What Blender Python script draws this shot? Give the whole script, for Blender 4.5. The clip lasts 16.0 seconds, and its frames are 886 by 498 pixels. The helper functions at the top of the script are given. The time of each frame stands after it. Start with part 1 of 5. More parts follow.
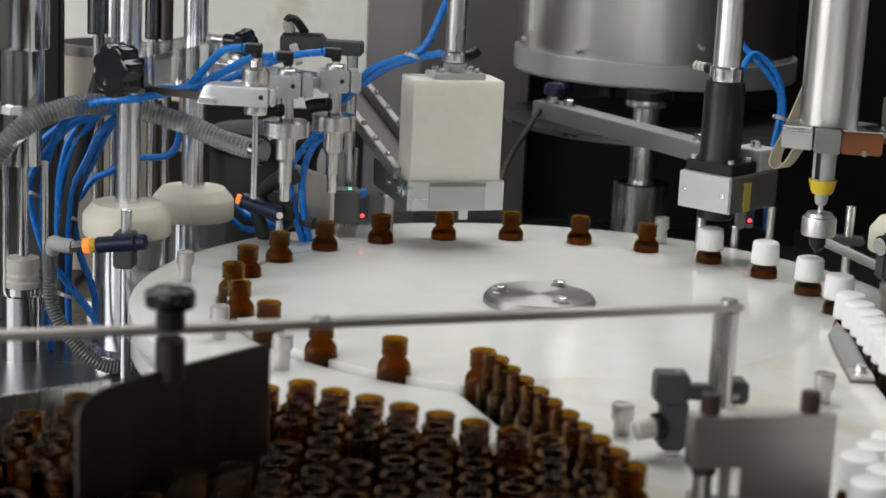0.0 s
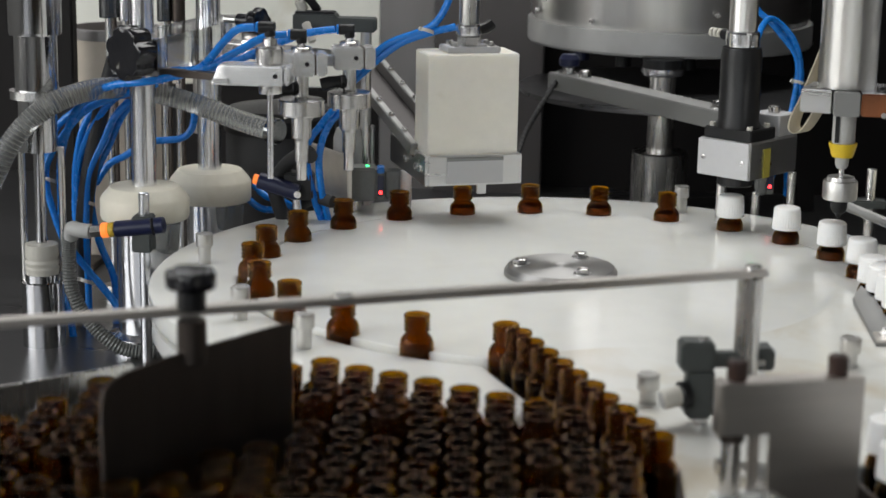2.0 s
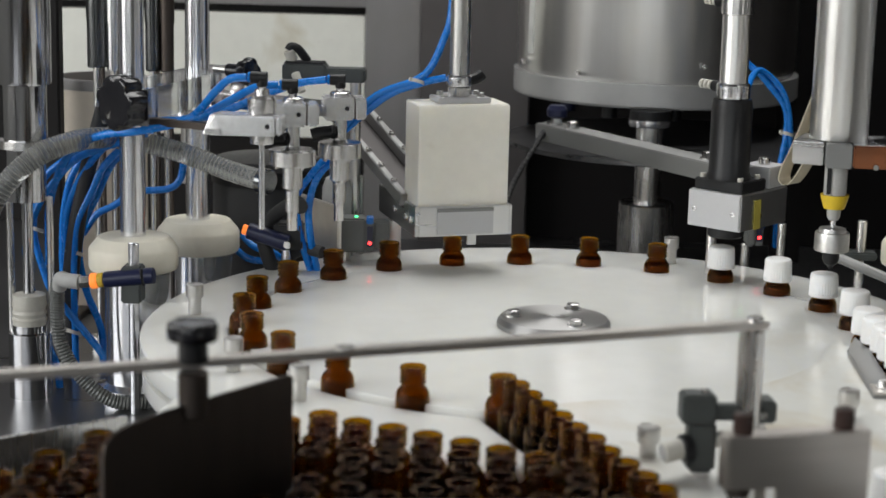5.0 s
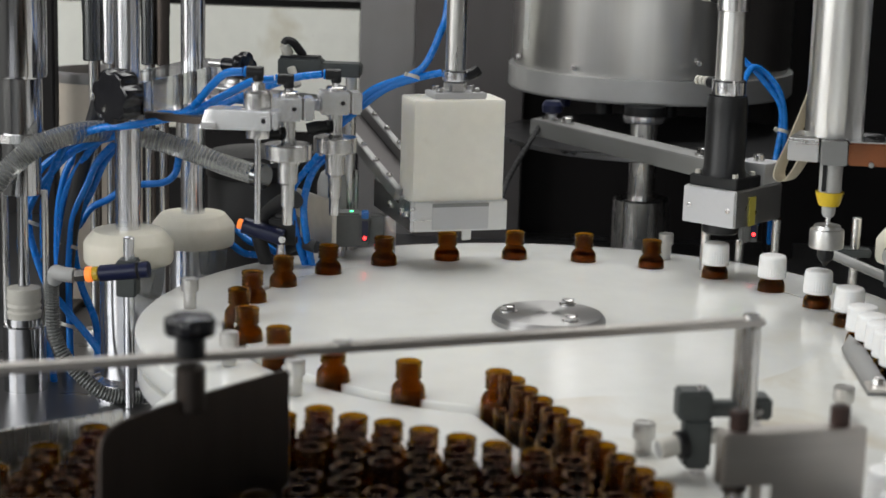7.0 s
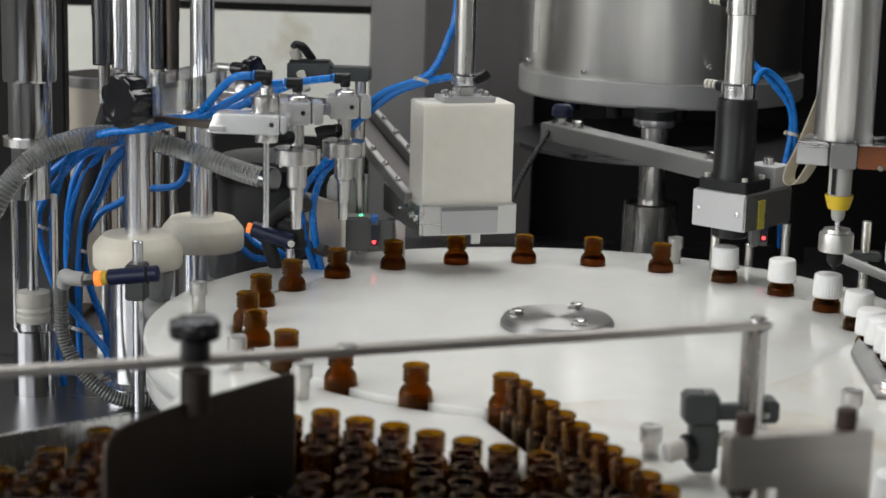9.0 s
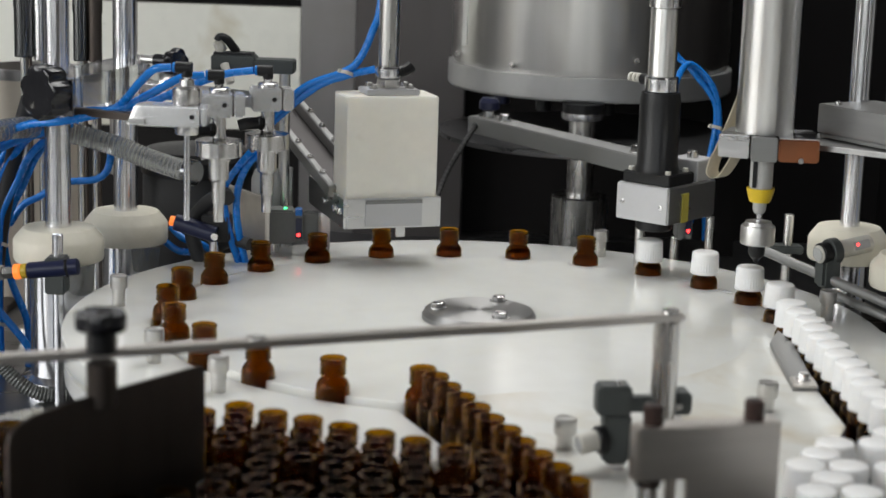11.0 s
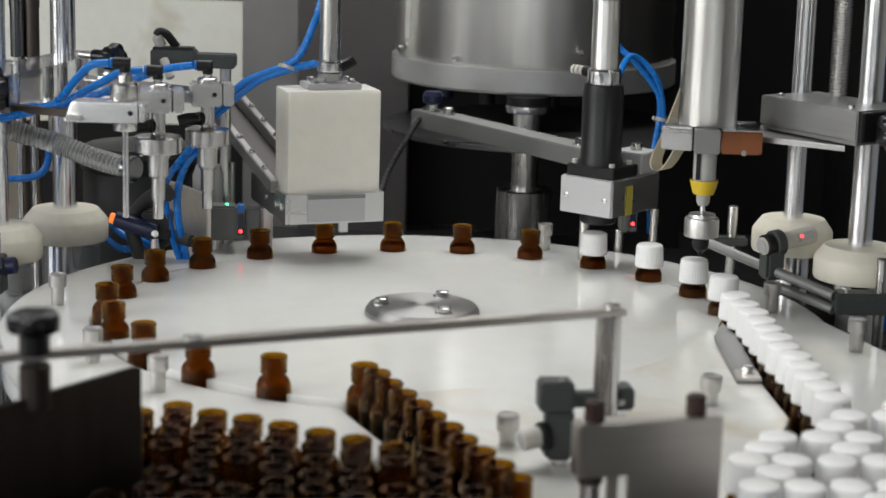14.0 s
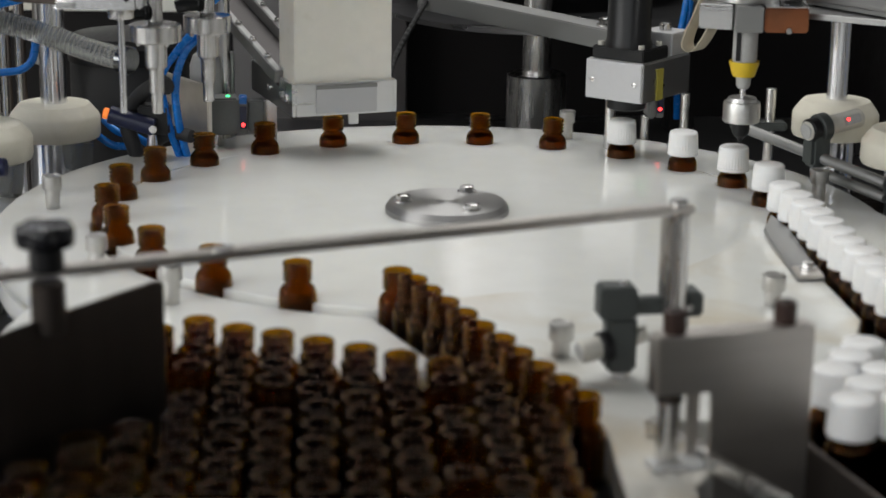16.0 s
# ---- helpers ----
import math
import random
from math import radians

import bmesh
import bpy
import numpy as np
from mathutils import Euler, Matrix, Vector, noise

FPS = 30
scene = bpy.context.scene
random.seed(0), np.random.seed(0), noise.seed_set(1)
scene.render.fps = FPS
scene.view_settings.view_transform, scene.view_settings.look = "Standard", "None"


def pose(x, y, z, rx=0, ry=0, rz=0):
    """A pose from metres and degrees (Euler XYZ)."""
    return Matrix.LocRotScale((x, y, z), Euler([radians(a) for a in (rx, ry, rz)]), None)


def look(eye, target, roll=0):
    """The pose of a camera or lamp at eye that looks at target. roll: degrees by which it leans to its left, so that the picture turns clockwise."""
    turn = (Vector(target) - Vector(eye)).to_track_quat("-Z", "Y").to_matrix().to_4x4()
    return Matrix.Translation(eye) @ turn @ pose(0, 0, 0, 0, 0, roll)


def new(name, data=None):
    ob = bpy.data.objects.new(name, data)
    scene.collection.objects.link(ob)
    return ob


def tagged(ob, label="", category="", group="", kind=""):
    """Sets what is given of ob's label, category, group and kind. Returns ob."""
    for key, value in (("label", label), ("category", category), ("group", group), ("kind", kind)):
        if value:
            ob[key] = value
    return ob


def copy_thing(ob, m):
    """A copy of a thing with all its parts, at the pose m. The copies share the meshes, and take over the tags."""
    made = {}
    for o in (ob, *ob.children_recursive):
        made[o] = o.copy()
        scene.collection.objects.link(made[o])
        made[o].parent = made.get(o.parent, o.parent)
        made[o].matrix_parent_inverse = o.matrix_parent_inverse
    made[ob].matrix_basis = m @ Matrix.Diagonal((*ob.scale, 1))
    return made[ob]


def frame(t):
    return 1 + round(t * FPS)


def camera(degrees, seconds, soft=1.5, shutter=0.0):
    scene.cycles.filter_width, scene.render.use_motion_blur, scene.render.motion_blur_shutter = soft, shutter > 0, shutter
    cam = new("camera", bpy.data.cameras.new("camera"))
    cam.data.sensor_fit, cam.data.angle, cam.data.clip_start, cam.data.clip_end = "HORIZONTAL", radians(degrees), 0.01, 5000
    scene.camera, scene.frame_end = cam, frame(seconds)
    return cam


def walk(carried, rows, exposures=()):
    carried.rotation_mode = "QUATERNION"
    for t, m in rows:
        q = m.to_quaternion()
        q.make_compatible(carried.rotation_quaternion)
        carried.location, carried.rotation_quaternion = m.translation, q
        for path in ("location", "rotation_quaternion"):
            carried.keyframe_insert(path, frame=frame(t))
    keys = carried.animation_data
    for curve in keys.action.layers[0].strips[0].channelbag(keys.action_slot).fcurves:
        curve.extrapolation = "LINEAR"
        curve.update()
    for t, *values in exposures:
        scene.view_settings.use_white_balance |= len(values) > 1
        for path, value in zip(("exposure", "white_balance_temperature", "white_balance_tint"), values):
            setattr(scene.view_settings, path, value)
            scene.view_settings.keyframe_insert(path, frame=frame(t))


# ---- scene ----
cam = camera(26.923, 16.0, soft=1.6)
walk(cam, [
    (0.0, pose(0.0254, -1.6586, 1.4114, 77.559, -2.653, 4.566)),
    (0.5, pose(0.0254, -1.6618, 1.4121, 77.698, -2.377, 4.425)),
    (1.0, pose(0.0241, -1.6583, 1.4089, 77.553, -2.357, 4.089)),
    (1.5, pose(0.0212, -1.6602, 1.4095, 78.237, -2.063, 4.330)),
    (2.0, pose(0.0234, -1.6511, 1.4071, 76.855, -0.969, 4.757)),
    (2.5, pose(0.0234, -1.6448, 1.4047, 77.108, -0.815, 4.780)),
    (3.0, pose(0.0194, -1.6345, 1.4034, 77.231, -1.104, 4.315)),
    (3.5, pose(0.0134, -1.6329, 1.4036, 77.719, -1.314, 3.910)),
    (4.0, pose(0.0066, -1.6393, 1.4059, 78.250, -1.050, 4.029)),
    (6.3, pose(0.0013, -1.6465, 1.4064, 78.440, -1.560, 3.640)),
    (6.5, pose(0.0012, -1.6466, 1.4061, 78.397, -1.474, 3.768)),
    (7.0, pose(-0.0016, -1.6460, 1.4074, 78.234, -1.565, 3.652)),
    (7.5, pose(-0.0061, -1.6456, 1.4058, 78.287, -1.496, 3.632)),
    (8.0, pose(-0.0072, -1.6483, 1.4080, 78.624, -1.828, 3.775)),
    (8.2, pose(-0.0057, -1.6484, 1.4069, 78.382, -1.323, 4.156)),
    (10.3, pose(0.0180, -1.6383, 1.4053, 78.442, -1.827, 3.840)),
    (10.5, pose(0.0195, -1.6391, 1.4039, 78.572, -1.731, 3.557)),
    (11.0, pose(0.0273, -1.6405, 1.4037, 78.283, -1.739, 2.483)),
    (11.5, pose(0.0337, -1.6422, 1.4033, 78.191, -1.579, 1.676)),
    (12.0, pose(0.0352, -1.6430, 1.4041, 78.387, -1.505, 0.985)),
    (12.5, pose(0.0430, -1.6445, 1.4047, 78.622, -1.265, -0.376)),
    (13.0, pose(0.0400, -1.6454, 1.4072, 78.727, -1.108, -0.431)),
    (13.5, pose(0.0401, -1.6396, 1.4055, 78.497, -1.400, 0.144)),
    (14.0, pose(0.0346, -1.6275, 1.4038, 78.091, -1.544, 0.899)),
    (14.5, pose(0.0274, -1.6116, 1.4003, 77.365, -1.393, 1.209)),
    (15.0, pose(0.0163, -1.5836, 1.3939, 76.023, -1.639, 0.783)),
    (15.5, pose(0.0032, -1.5495, 1.3887, 75.142, -1.289, 0.936)),
    (16.0, pose(-0.0159, -1.5102, 1.3833, 74.584, -0.731, -0.333)),
], exposures=[(0.0, 0.0), (14.2, 0.0), (15.0, -0.10), (16.0, -0.18)])
cam.data.dof.use_dof, cam.data.dof.focus_distance, cam.data.dof.aperture_fstop = True, 1.85, 8.2

# ---- world and light ----
world = bpy.data.worlds.new("hall_daylight")
scene.world = world
world.use_nodes = True
wn = world.node_tree.nodes
sky = wn.new("ShaderNodeTexSky")
sky.sky_type, sky.sun_disc = "NISHITA", False
sky.sun_elevation, sky.sun_rotation = radians(40), radians(300)
wn["Background"].inputs[1].default_value = 0.12
world.node_tree.links.new(sky.outputs[0], wn["Background"].inputs[0])


def area(name, m, sx, sy, power, colour=(1, 1, 1)):
    lamp = bpy.data.lights.new(name, "AREA")
    lamp.shape, lamp.size, lamp.size_y, lamp.energy, lamp.color = "RECTANGLE", sx, sy, power, colour
    ob = new(name, lamp)
    ob.matrix_world = m
    return ob


# daylight through the side window and roof light; the front lamp is an added, unseen fill
area("window_light", look((-2.9, -1.5, 2.0), (0, 0.1, 1.0)), 2.4, 1.6, 60, (1.0, 0.985, 0.95))
area("front_window_light", look((-1.2, -3.92, 2.1), (0.1, 0.3, 1.1)), 3.4, 1.4, 32, (1.0, 0.985, 0.95))
area("roof_light", pose(0.1, 1.0, 3.36), 2.4, 1.5, 63, (1.0, 0.985, 0.94))


# ---- materials ----
def material(name, colour, rough=0.5, metal=0.0, vary=0.12, scale=40.0, bump=0.0, streak=None, spec=0.5, **inputs):
    """A surface with colour and gloss varied at two scales; streak stretches the fine grain (brushed metal)."""
    mat = bpy.data.materials.new(name)
    mat.use_nodes = True
    nt = mat.node_tree
    n, lk = nt.nodes, nt.links
    b = n["Principled BSDF"]
    b.inputs["Metallic"].default_value = metal
    b.inputs["Specular IOR Level"].default_value = spec
    co = n.new("ShaderNodeTexCoord")
    mp = n.new("ShaderNodeMapping")
    mp.inputs["Scale"].default_value = streak or (1, 1, 1)
    lk.new(co.outputs["Object"], mp.inputs[0])
    fine = n.new("ShaderNodeTexNoise")
    fine.inputs["Scale"].default_value, fine.inputs["Detail"].default_value = scale * 6, 6
    lk.new(mp.outputs[0], fine.inputs["Vector"])
    wide = n.new("ShaderNodeTexNoise")
    wide.inputs["Scale"].default_value, wide.inputs["Detail"].default_value = scale * 0.35, 3
    lk.new(co.outputs["Object"], wide.inputs["Vector"])
    mixf = n.new("ShaderNodeMath")
    mixf.operation = "ADD"
    lk.new(fine.outputs[0], mixf.inputs[0])
    lk.new(wide.outputs[0], mixf.inputs[1])
    info = n.new("ShaderNodeObjectInfo")
    rnd = n.new("ShaderNodeMath")
    rnd.operation = "MULTIPLY_ADD"
    rnd.inputs[1].default_value = 0.25
    lk.new(info.outputs["Random"], rnd.inputs[0])
    lk.new(mixf.outputs[0], rnd.inputs[2])
    ramp = n.new("ShaderNodeMapRange")
    ramp.inputs[1].default_value, ramp.inputs[2].default_value = 0.7, 1.45
    ramp.inputs[3].default_value, ramp.inputs[4].default_value = 1 - vary, 1 + vary * 0.5
    lk.new(rnd.outputs[0], ramp.inputs[0])
    mul = n.new("ShaderNodeMix")
    mul.data_type, mul.blend_type = "RGBA", "MULTIPLY"
    mul.inputs[0].default_value = 1.0
    mul.inputs[6].default_value = (*colour, 1)
    lk.new(ramp.outputs[0], mul.inputs[7])
    lk.new(mul.outputs[2], b.inputs["Base Color"])
    rr = n.new("ShaderNodeMapRange")
    rr.inputs[1].default_value, rr.inputs[2].default_value = 0.6, 1.4
    rr.inputs[3].default_value, rr.inputs[4].default_value = rough * 0.8, min(1, rough * 1.25)
    lk.new(mixf.outputs[0], rr.inputs[0])
    lk.new(rr.outputs[0], b.inputs["Roughness"])
    if bump:
        bp = n.new("ShaderNodeBump")
        bp.inputs["Strength"].default_value, bp.inputs["Distance"].default_value = bump, 0.0006
        lk.new(fine.outputs[0], bp.inputs["Height"])
        lk.new(bp.outputs[0], b.inputs["Normal"])
    for key, value in inputs.items():
        b.inputs[key.replace("_", " ")].default_value = value
    return mat


def stained(mat, colour, scale, low, high, amount):
    """Blends irregular stains of another colour into a material."""
    nt = mat.node_tree
    n, lk = nt.nodes, nt.links
    b = n["Principled BSDF"]
    src = b.inputs["Base Color"].links[0].from_socket
    co = n.new("ShaderNodeTexCoord")
    tx = n.new("ShaderNodeTexNoise")
    tx.inputs["Scale"].default_value, tx.inputs["Detail"].default_value = scale, 8
    tx.inputs["Distortion"].default_value = 0.6
    lk.new(co.outputs["Object"], tx.inputs["Vector"])
    mr = n.new("ShaderNodeMapRange")
    mr.inputs[1].default_value, mr.inputs[2].default_value, mr.inputs[4].default_value = low, high, amount
    lk.new(tx.outputs[0], mr.inputs[0])
    mx = n.new("ShaderNodeMix")
    mx.data_type = "RGBA"
    lk.new(mr.outputs[0], mx.inputs[0])
    lk.new(src, mx.inputs[6])
    mx.inputs[7].default_value = (*colour, 1)
    lk.new(mx.outputs[2], b.inputs["Base Color"])
    return mat


def glow(name, colour, strength):
    mat = material(name, colour, 0.4)
    b = mat.node_tree.nodes["Principled BSDF"]
    b.inputs["Emission Color"].default_value = (*colour, 1)
    b.inputs["Emission Strength"].default_value = strength
    return mat


M_WHITE = stained(material("white_polyethylene", (0.785, 0.79, 0.755), 0.14, vary=0.04, scale=6, bump=0.02, Subsurface_Weight=0.7, Subsurface_Radius=(0.03, 0.029, 0.026), Subsurface_Scale=1.0), (0.58, 0.50, 0.37), 7, 0.62, 0.82, 0.30)
M_COVER = stained(material("white_stained_polyethylene", (0.785, 0.79, 0.755), 0.16, vary=0.05, scale=6, bump=0.02), (0.60, 0.51, 0.36), 8, 0.50, 0.66, 0.60)
M_NYLON = stained(material("ivory_nylon", (0.82, 0.78, 0.66), 0.42, vary=0.06, scale=18, bump=0.08), (0.60, 0.54, 0.38), 24, 0.55, 0.8, 0.4)
M_BLOCK = stained(material("cream_plastic_block", (0.88, 0.85, 0.77), 0.45, vary=0.05, scale=16, bump=0.08, Subsurface_Weight=0.4, Subsurface_Radius=(0.02, 0.018, 0.014), Subsurface_Scale=1.0), (0.55, 0.48, 0.36), 20, 0.62, 0.8, 0.4)
M_CAP = material("white_cap_plastic", (0.93, 0.925, 0.915), 0.40, vary=0.04, scale=60, Subsurface_Weight=0.5, Subsurface_Radius=(0.010, 0.0095, 0.009), Subsurface_Scale=1.0)
M_AMBER = material("amber_glass", (0.33, 0.142, 0.0005), 0.008, vary=0.06, scale=20, spec=0.10, Transmission_Weight=1.0, IOR=1.38, Specular_Tint=(0.48, 0.32, 0.19, 1.0))
M_STEEL = material("brushed_steel", (0.68, 0.67, 0.65), 0.27, 1.0, vary=0.14, scale=30, bump=0.05, streak=(1, 1, 0.04))
M_SHEET = material("rolled_steel_sheet", (0.63, 0.60, 0.565), 0.36, 1.0, vary=0.16, scale=16, bump=0.06, streak=(0.08, 1, 1))
M_CHROME = material("chromed_shaft", (0.82, 0.825, 0.85), 0.19, 1.0, vary=0.05, scale=30, streak=(1, 1, 0.1))
M_ALU = material("milled_aluminium", (0.74, 0.74, 0.74), 0.30, 1.0, vary=0.04, scale=30, bump=0.08, streak=(0.1, 1, 1))
M_ALUMATT = material("anodised_aluminium", (0.56, 0.56, 0.57), 0.55, 0.65, vary=0.08, scale=40, bump=0.05)
M_ALUDARK = material("weathered_aluminium", (0.30, 0.30, 0.295), 0.56, 0.8, vary=0.12, scale=30, bump=0.08, streak=(0.1, 1, 1))
M_HUB = material("lapped_steel", (0.40, 0.395, 0.39), 0.44, 1.0, vary=0.05, scale=4, Anisotropic=0.6)
M_RING = material("matt_cast_ring", (0.46, 0.46, 0.455), 0.42, 0.6, vary=0.08, scale=10, bump=0.05)
M_POLISHED = material("polished_aluminium", (0.78, 0.78, 0.79), 0.15, 1.0, vary=0.06, scale=20)
M_LIQUID = material("brown_liquid", (0.80, 0.62, 0.30), 0.01, vary=0.04, scale=10, spec=0.2, Transmission_Weight=1.0, IOR=1.34)
M_DRUM = material("polished_drum_steel", (0.85, 0.84, 0.82), 0.33, 1.0, vary=0.10, scale=10, streak=(1, 1, 0.03))
M_DECK = material("dull_deck_steel", (0.17, 0.17, 0.175), 0.30, 0.9, vary=0.2, scale=8, bump=0.04, streak=(0.1, 1, 1))
M_BRKT = material("dark_machined_bracket", (0.36, 0.36, 0.355), 0.42, 0.9, vary=0.15, scale=30, bump=0.06, streak=(0.1, 1, 1))
M_PIN = material("knurled_pin_steel", (0.58, 0.57, 0.55), 0.36, 0.9, vary=0.10, scale=40, bump=0.1)
M_HOUSING = material("grey_sensor_housing", (0.16, 0.165, 0.16), 0.5, vary=0.12, scale=40)
M_TURNED = material("turned_steel", (0.66, 0.65, 0.64), 0.26, 1.0, vary=0.04, scale=3, streak=(0.1, 0.1, 1))
M_BLACK = material("black_plastic", (0.013, 0.013, 0.014), 0.36, vary=0.3, scale=40, bump=0.1, spec=0.3)
M_KNOB = material("glossy_black_bakelite", (0.012, 0.012, 0.015), 0.16, vary=0.2, scale=30, spec=0.5)
M_DARKSTEEL = material("dark_polished_steel", (0.17, 0.175, 0.18), 0.17, 1.0, vary=0.1, scale=20, streak=(1, 1, 0.1))
M_RUBBER = material("black_rubber", (0.022, 0.022, 0.023), 0.6, vary=0.3, scale=50, bump=0.15)
M_GREY = material("dark_grey_clamp_plastic", (0.055, 0.062, 0.060), 0.5, vary=0.2, scale=50, bump=0.15)
M_LIGHTGREY = material("light_grey_plastic", (0.42, 0.42, 0.41), 0.5, vary=0.1, scale=40)
M_SENSOR = material("off_white_sensor_shell", (0.58, 0.56, 0.50), 0.45, vary=0.08, scale=40)
M_NAVY = material("navy_plastic", (0.010, 0.014, 0.05), 0.35, vary=0.2, scale=40)
M_BLUE = material("blue_polyurethane", (0.006, 0.185, 0.64), 0.26, vary=0.12, scale=30)
M_YELLOW = material("yellow_plastic", (0.72, 0.50, 0.02), 0.45, vary=0.08, scale=40)
M_COPPER = stained(material("brown_tinted_steel", (0.42, 0.165, 0.08), 0.24, 0.95, vary=0.2, scale=20, bump=0.05, streak=(0.1, 0.1, 1)), (0.16, 0.09, 0.06), 30, 0.5, 0.7, 0.6)
M_BROWN = material("brown_knurled_bakelite", (0.035, 0.014, 0.009), 0.45, vary=0.25, scale=60, bump=0.3)
M_PLATE = material("darkened_steel_plate", (0.085, 0.071, 0.063), 0.46, 0.9, vary=0.2, scale=14, bump=0.06, streak=(1, 1, 0.1))
M_PANEL = stained(stained(material("cream_enamel_panel", (0.86, 0.86, 0.79), 0.42, vary=0.06, scale=8), (0.46, 0.38, 0.20), 9, 0.60, 0.74, 0.5), (0.30, 0.28, 0.24), 60, 0.68, 0.75, 0.6)
M_GUARD = stained(material("grey_steel_cladding", (0.26, 0.25, 0.25), 0.45, 0.6, vary=0.15, scale=6, streak=(1, 1, 0.1)), (0.20, 0.17, 0.15), 5, 0.5, 0.8, 0.5)
M_GUARDDARK = stained(material("dull_brown_grey_cladding", (0.10, 0.092, 0.092), 0.5, 0.4, vary=0.18, scale=6, streak=(1, 1, 0.1)), (0.07, 0.055, 0.05), 5, 0.5, 0.8, 0.5)
M_DARK = material("near_black_cladding", (0.013, 0.0115, 0.0115), 0.6, vary=0.2, scale=5, spec=0.2)
M_CEIL = material("dark_hall_ceiling", (0.07, 0.07, 0.068), 0.8, vary=0.1, scale=3)
M_FLOOR = stained(material("worn_concrete_floor", (0.16, 0.155, 0.145), 0.7, vary=0.25, scale=3, bump=0.2), (0.08, 0.075, 0.07), 2, 0.5, 0.8, 0.6)
M_WALL = material("grey_painted_wall", (0.34, 0.34, 0.33), 0.8, vary=0.1, scale=3)
M_TAPE = material("cream_flat_cable", (0.62, 0.56, 0.44), 0.5, vary=0.08, scale=30)
M_CLEAR = material("clear_scratched_acrylic", (0.88, 0.90, 0.90), 0.03, vary=0.08, scale=20, Transmission_Weight=0.96, IOR=1.49)
M_MIRROR = material("polished_cylinder_steel", (0.58, 0.58, 0.59), 0.11, 1.0, vary=0.06, scale=20, streak=(1, 1, 0.1))
M_MILLED = material("bright_milled_alloy", (0.92, 0.92, 0.93), 0.25, 0.75, vary=0.05, scale=12, bump=0.03)
M_HOSE = material("clear_braided_hose", (0.46, 0.47, 0.465), 0.22, vary=0.08, scale=30, Transmission_Weight=0.75, IOR=1.2)
M_TABLE = material("black_worn_turntable", (0.022, 0.020, 0.018), 0.5, vary=0.3, scale=10)
M_CONDUIT = material("grey_conduit_plastic", (0.13, 0.135, 0.13), 0.4, vary=0.1, scale=40)
M_AMBERLENS = material("amber_clear_plastic", (0.62, 0.42, 0.05), 0.25, vary=0.3, scale=90)
M_SLOT = material("aged_yellow_plastic", (0.42, 0.36, 0.06), 0.5, vary=0.15, scale=40)
M_RED = glow("red_lamp", (1.0, 0.03, 0.03), 6.0)
M_GREEN = glow("green_lamp", (0.05, 0.9, 0.25), 4.0)
M_ORANGE = glow("orange_lamp", (0.95, 0.24, 0.04), 0.8)
M_BEIGE = stained(material("beige_pressed_board", (0.55, 0.49, 0.41), 0.7, vary=0.1, scale=10, bump=0.1), (0.34, 0.28, 0.22), 12, 0.5, 0.75, 0.5)



def turned(mat, amount):
    """Tool marks that run round the axis: gloss spreads across them."""
    n, b = mat.node_tree.nodes, mat.node_tree.nodes["Principled BSDF"]
    tan = n.new("ShaderNodeTangent")
    tan.direction_type, tan.axis = "RADIAL", "Z"
    mat.node_tree.links.new(tan.outputs[0], b.inputs["Tangent"])
    b.inputs["Anisotropic"].default_value, b.inputs["Anisotropic Rotation"].default_value = amount, 0.25


for mat in (M_DARKSTEEL, M_DRUM, M_CHROME, M_HUB, M_TURNED, M_MIRROR):
    turned(mat, 0.75)


# ---- mesh helpers ----
def finish(name, bm, mat, smooth=40):
    me = bpy.data.meshes.new(name)
    bmesh.ops.recalc_face_normals(bm, faces=bm.faces)
    bm.to_mesh(me)
    bm.free()
    me.materials.append(mat)
    for p in me.polygons:
        p.use_smooth = smooth > 0
    if smooth:
        me.set_sharp_from_angle(angle=radians(smooth))
    return me


def part(name, bm, mat, parent=None, label="", m=None, smooth=28):
    """Links a bmesh (or a mesh) as one object under a thing or a part."""
    me = bm if isinstance(bm, bpy.types.Mesh) else finish(name, bm, mat, smooth)
    ob = new(name, me)
    if parent:
        ob.parent = parent
    if m is not None:
        ob.matrix_basis = m
    return tagged(ob, label)


def thing(name, at, label, category, group="", turn=0.0, kind=""):
    ob = new(name)
    ob.empty_display_size = 0.02
    ob.matrix_basis = pose(*at, 0, 0, turn)
    return tagged(ob, label, category, group, kind)


def lathe(profile, seg=32, bm=None, m=None, ribs=0, rib=0.0, rz=(0, 0)):
    """Turns a profile of (radius, height) round z; ribs pulls every other column in between the heights rz."""
    bm = bm or bmesh.new()
    m = m or Matrix()
    rings = []
    for r, z in profile:
        if r < 1e-6:
            rings.append([bm.verts.new(m @ Vector((0, 0, z)))])
        else:
            row = []
            for i in range(seg):
                a = 2 * math.pi * i / seg
                q = r - (rib if ribs and i % 2 and rz[0] <= z <= rz[1] else 0)
                row.append(bm.verts.new(m @ Vector((q * math.cos(a), q * math.sin(a), z))))
            rings.append(row)
    for a, b in zip(rings, rings[1:]):
        for i in range(seg):
            j = (i + 1) % seg
            if len(a) == 1 and len(b) == 1:
                continue
            if len(a) == 1:
                bm.faces.new((a[0], b[i], b[j]))
            elif len(b) == 1:
                bm.faces.new((a[i], a[j], b[0]))
            else:
                bm.faces.new((a[i], a[j], b[j], b[i]))
    return bm


def aim(p0, p1):
    """The pose at p0 whose z axis points to p1."""
    d = Vector(p1) - Vector(p0)
    return Matrix.Translation(p0) @ d.to_track_quat("Z", "Y").to_matrix().to_4x4()


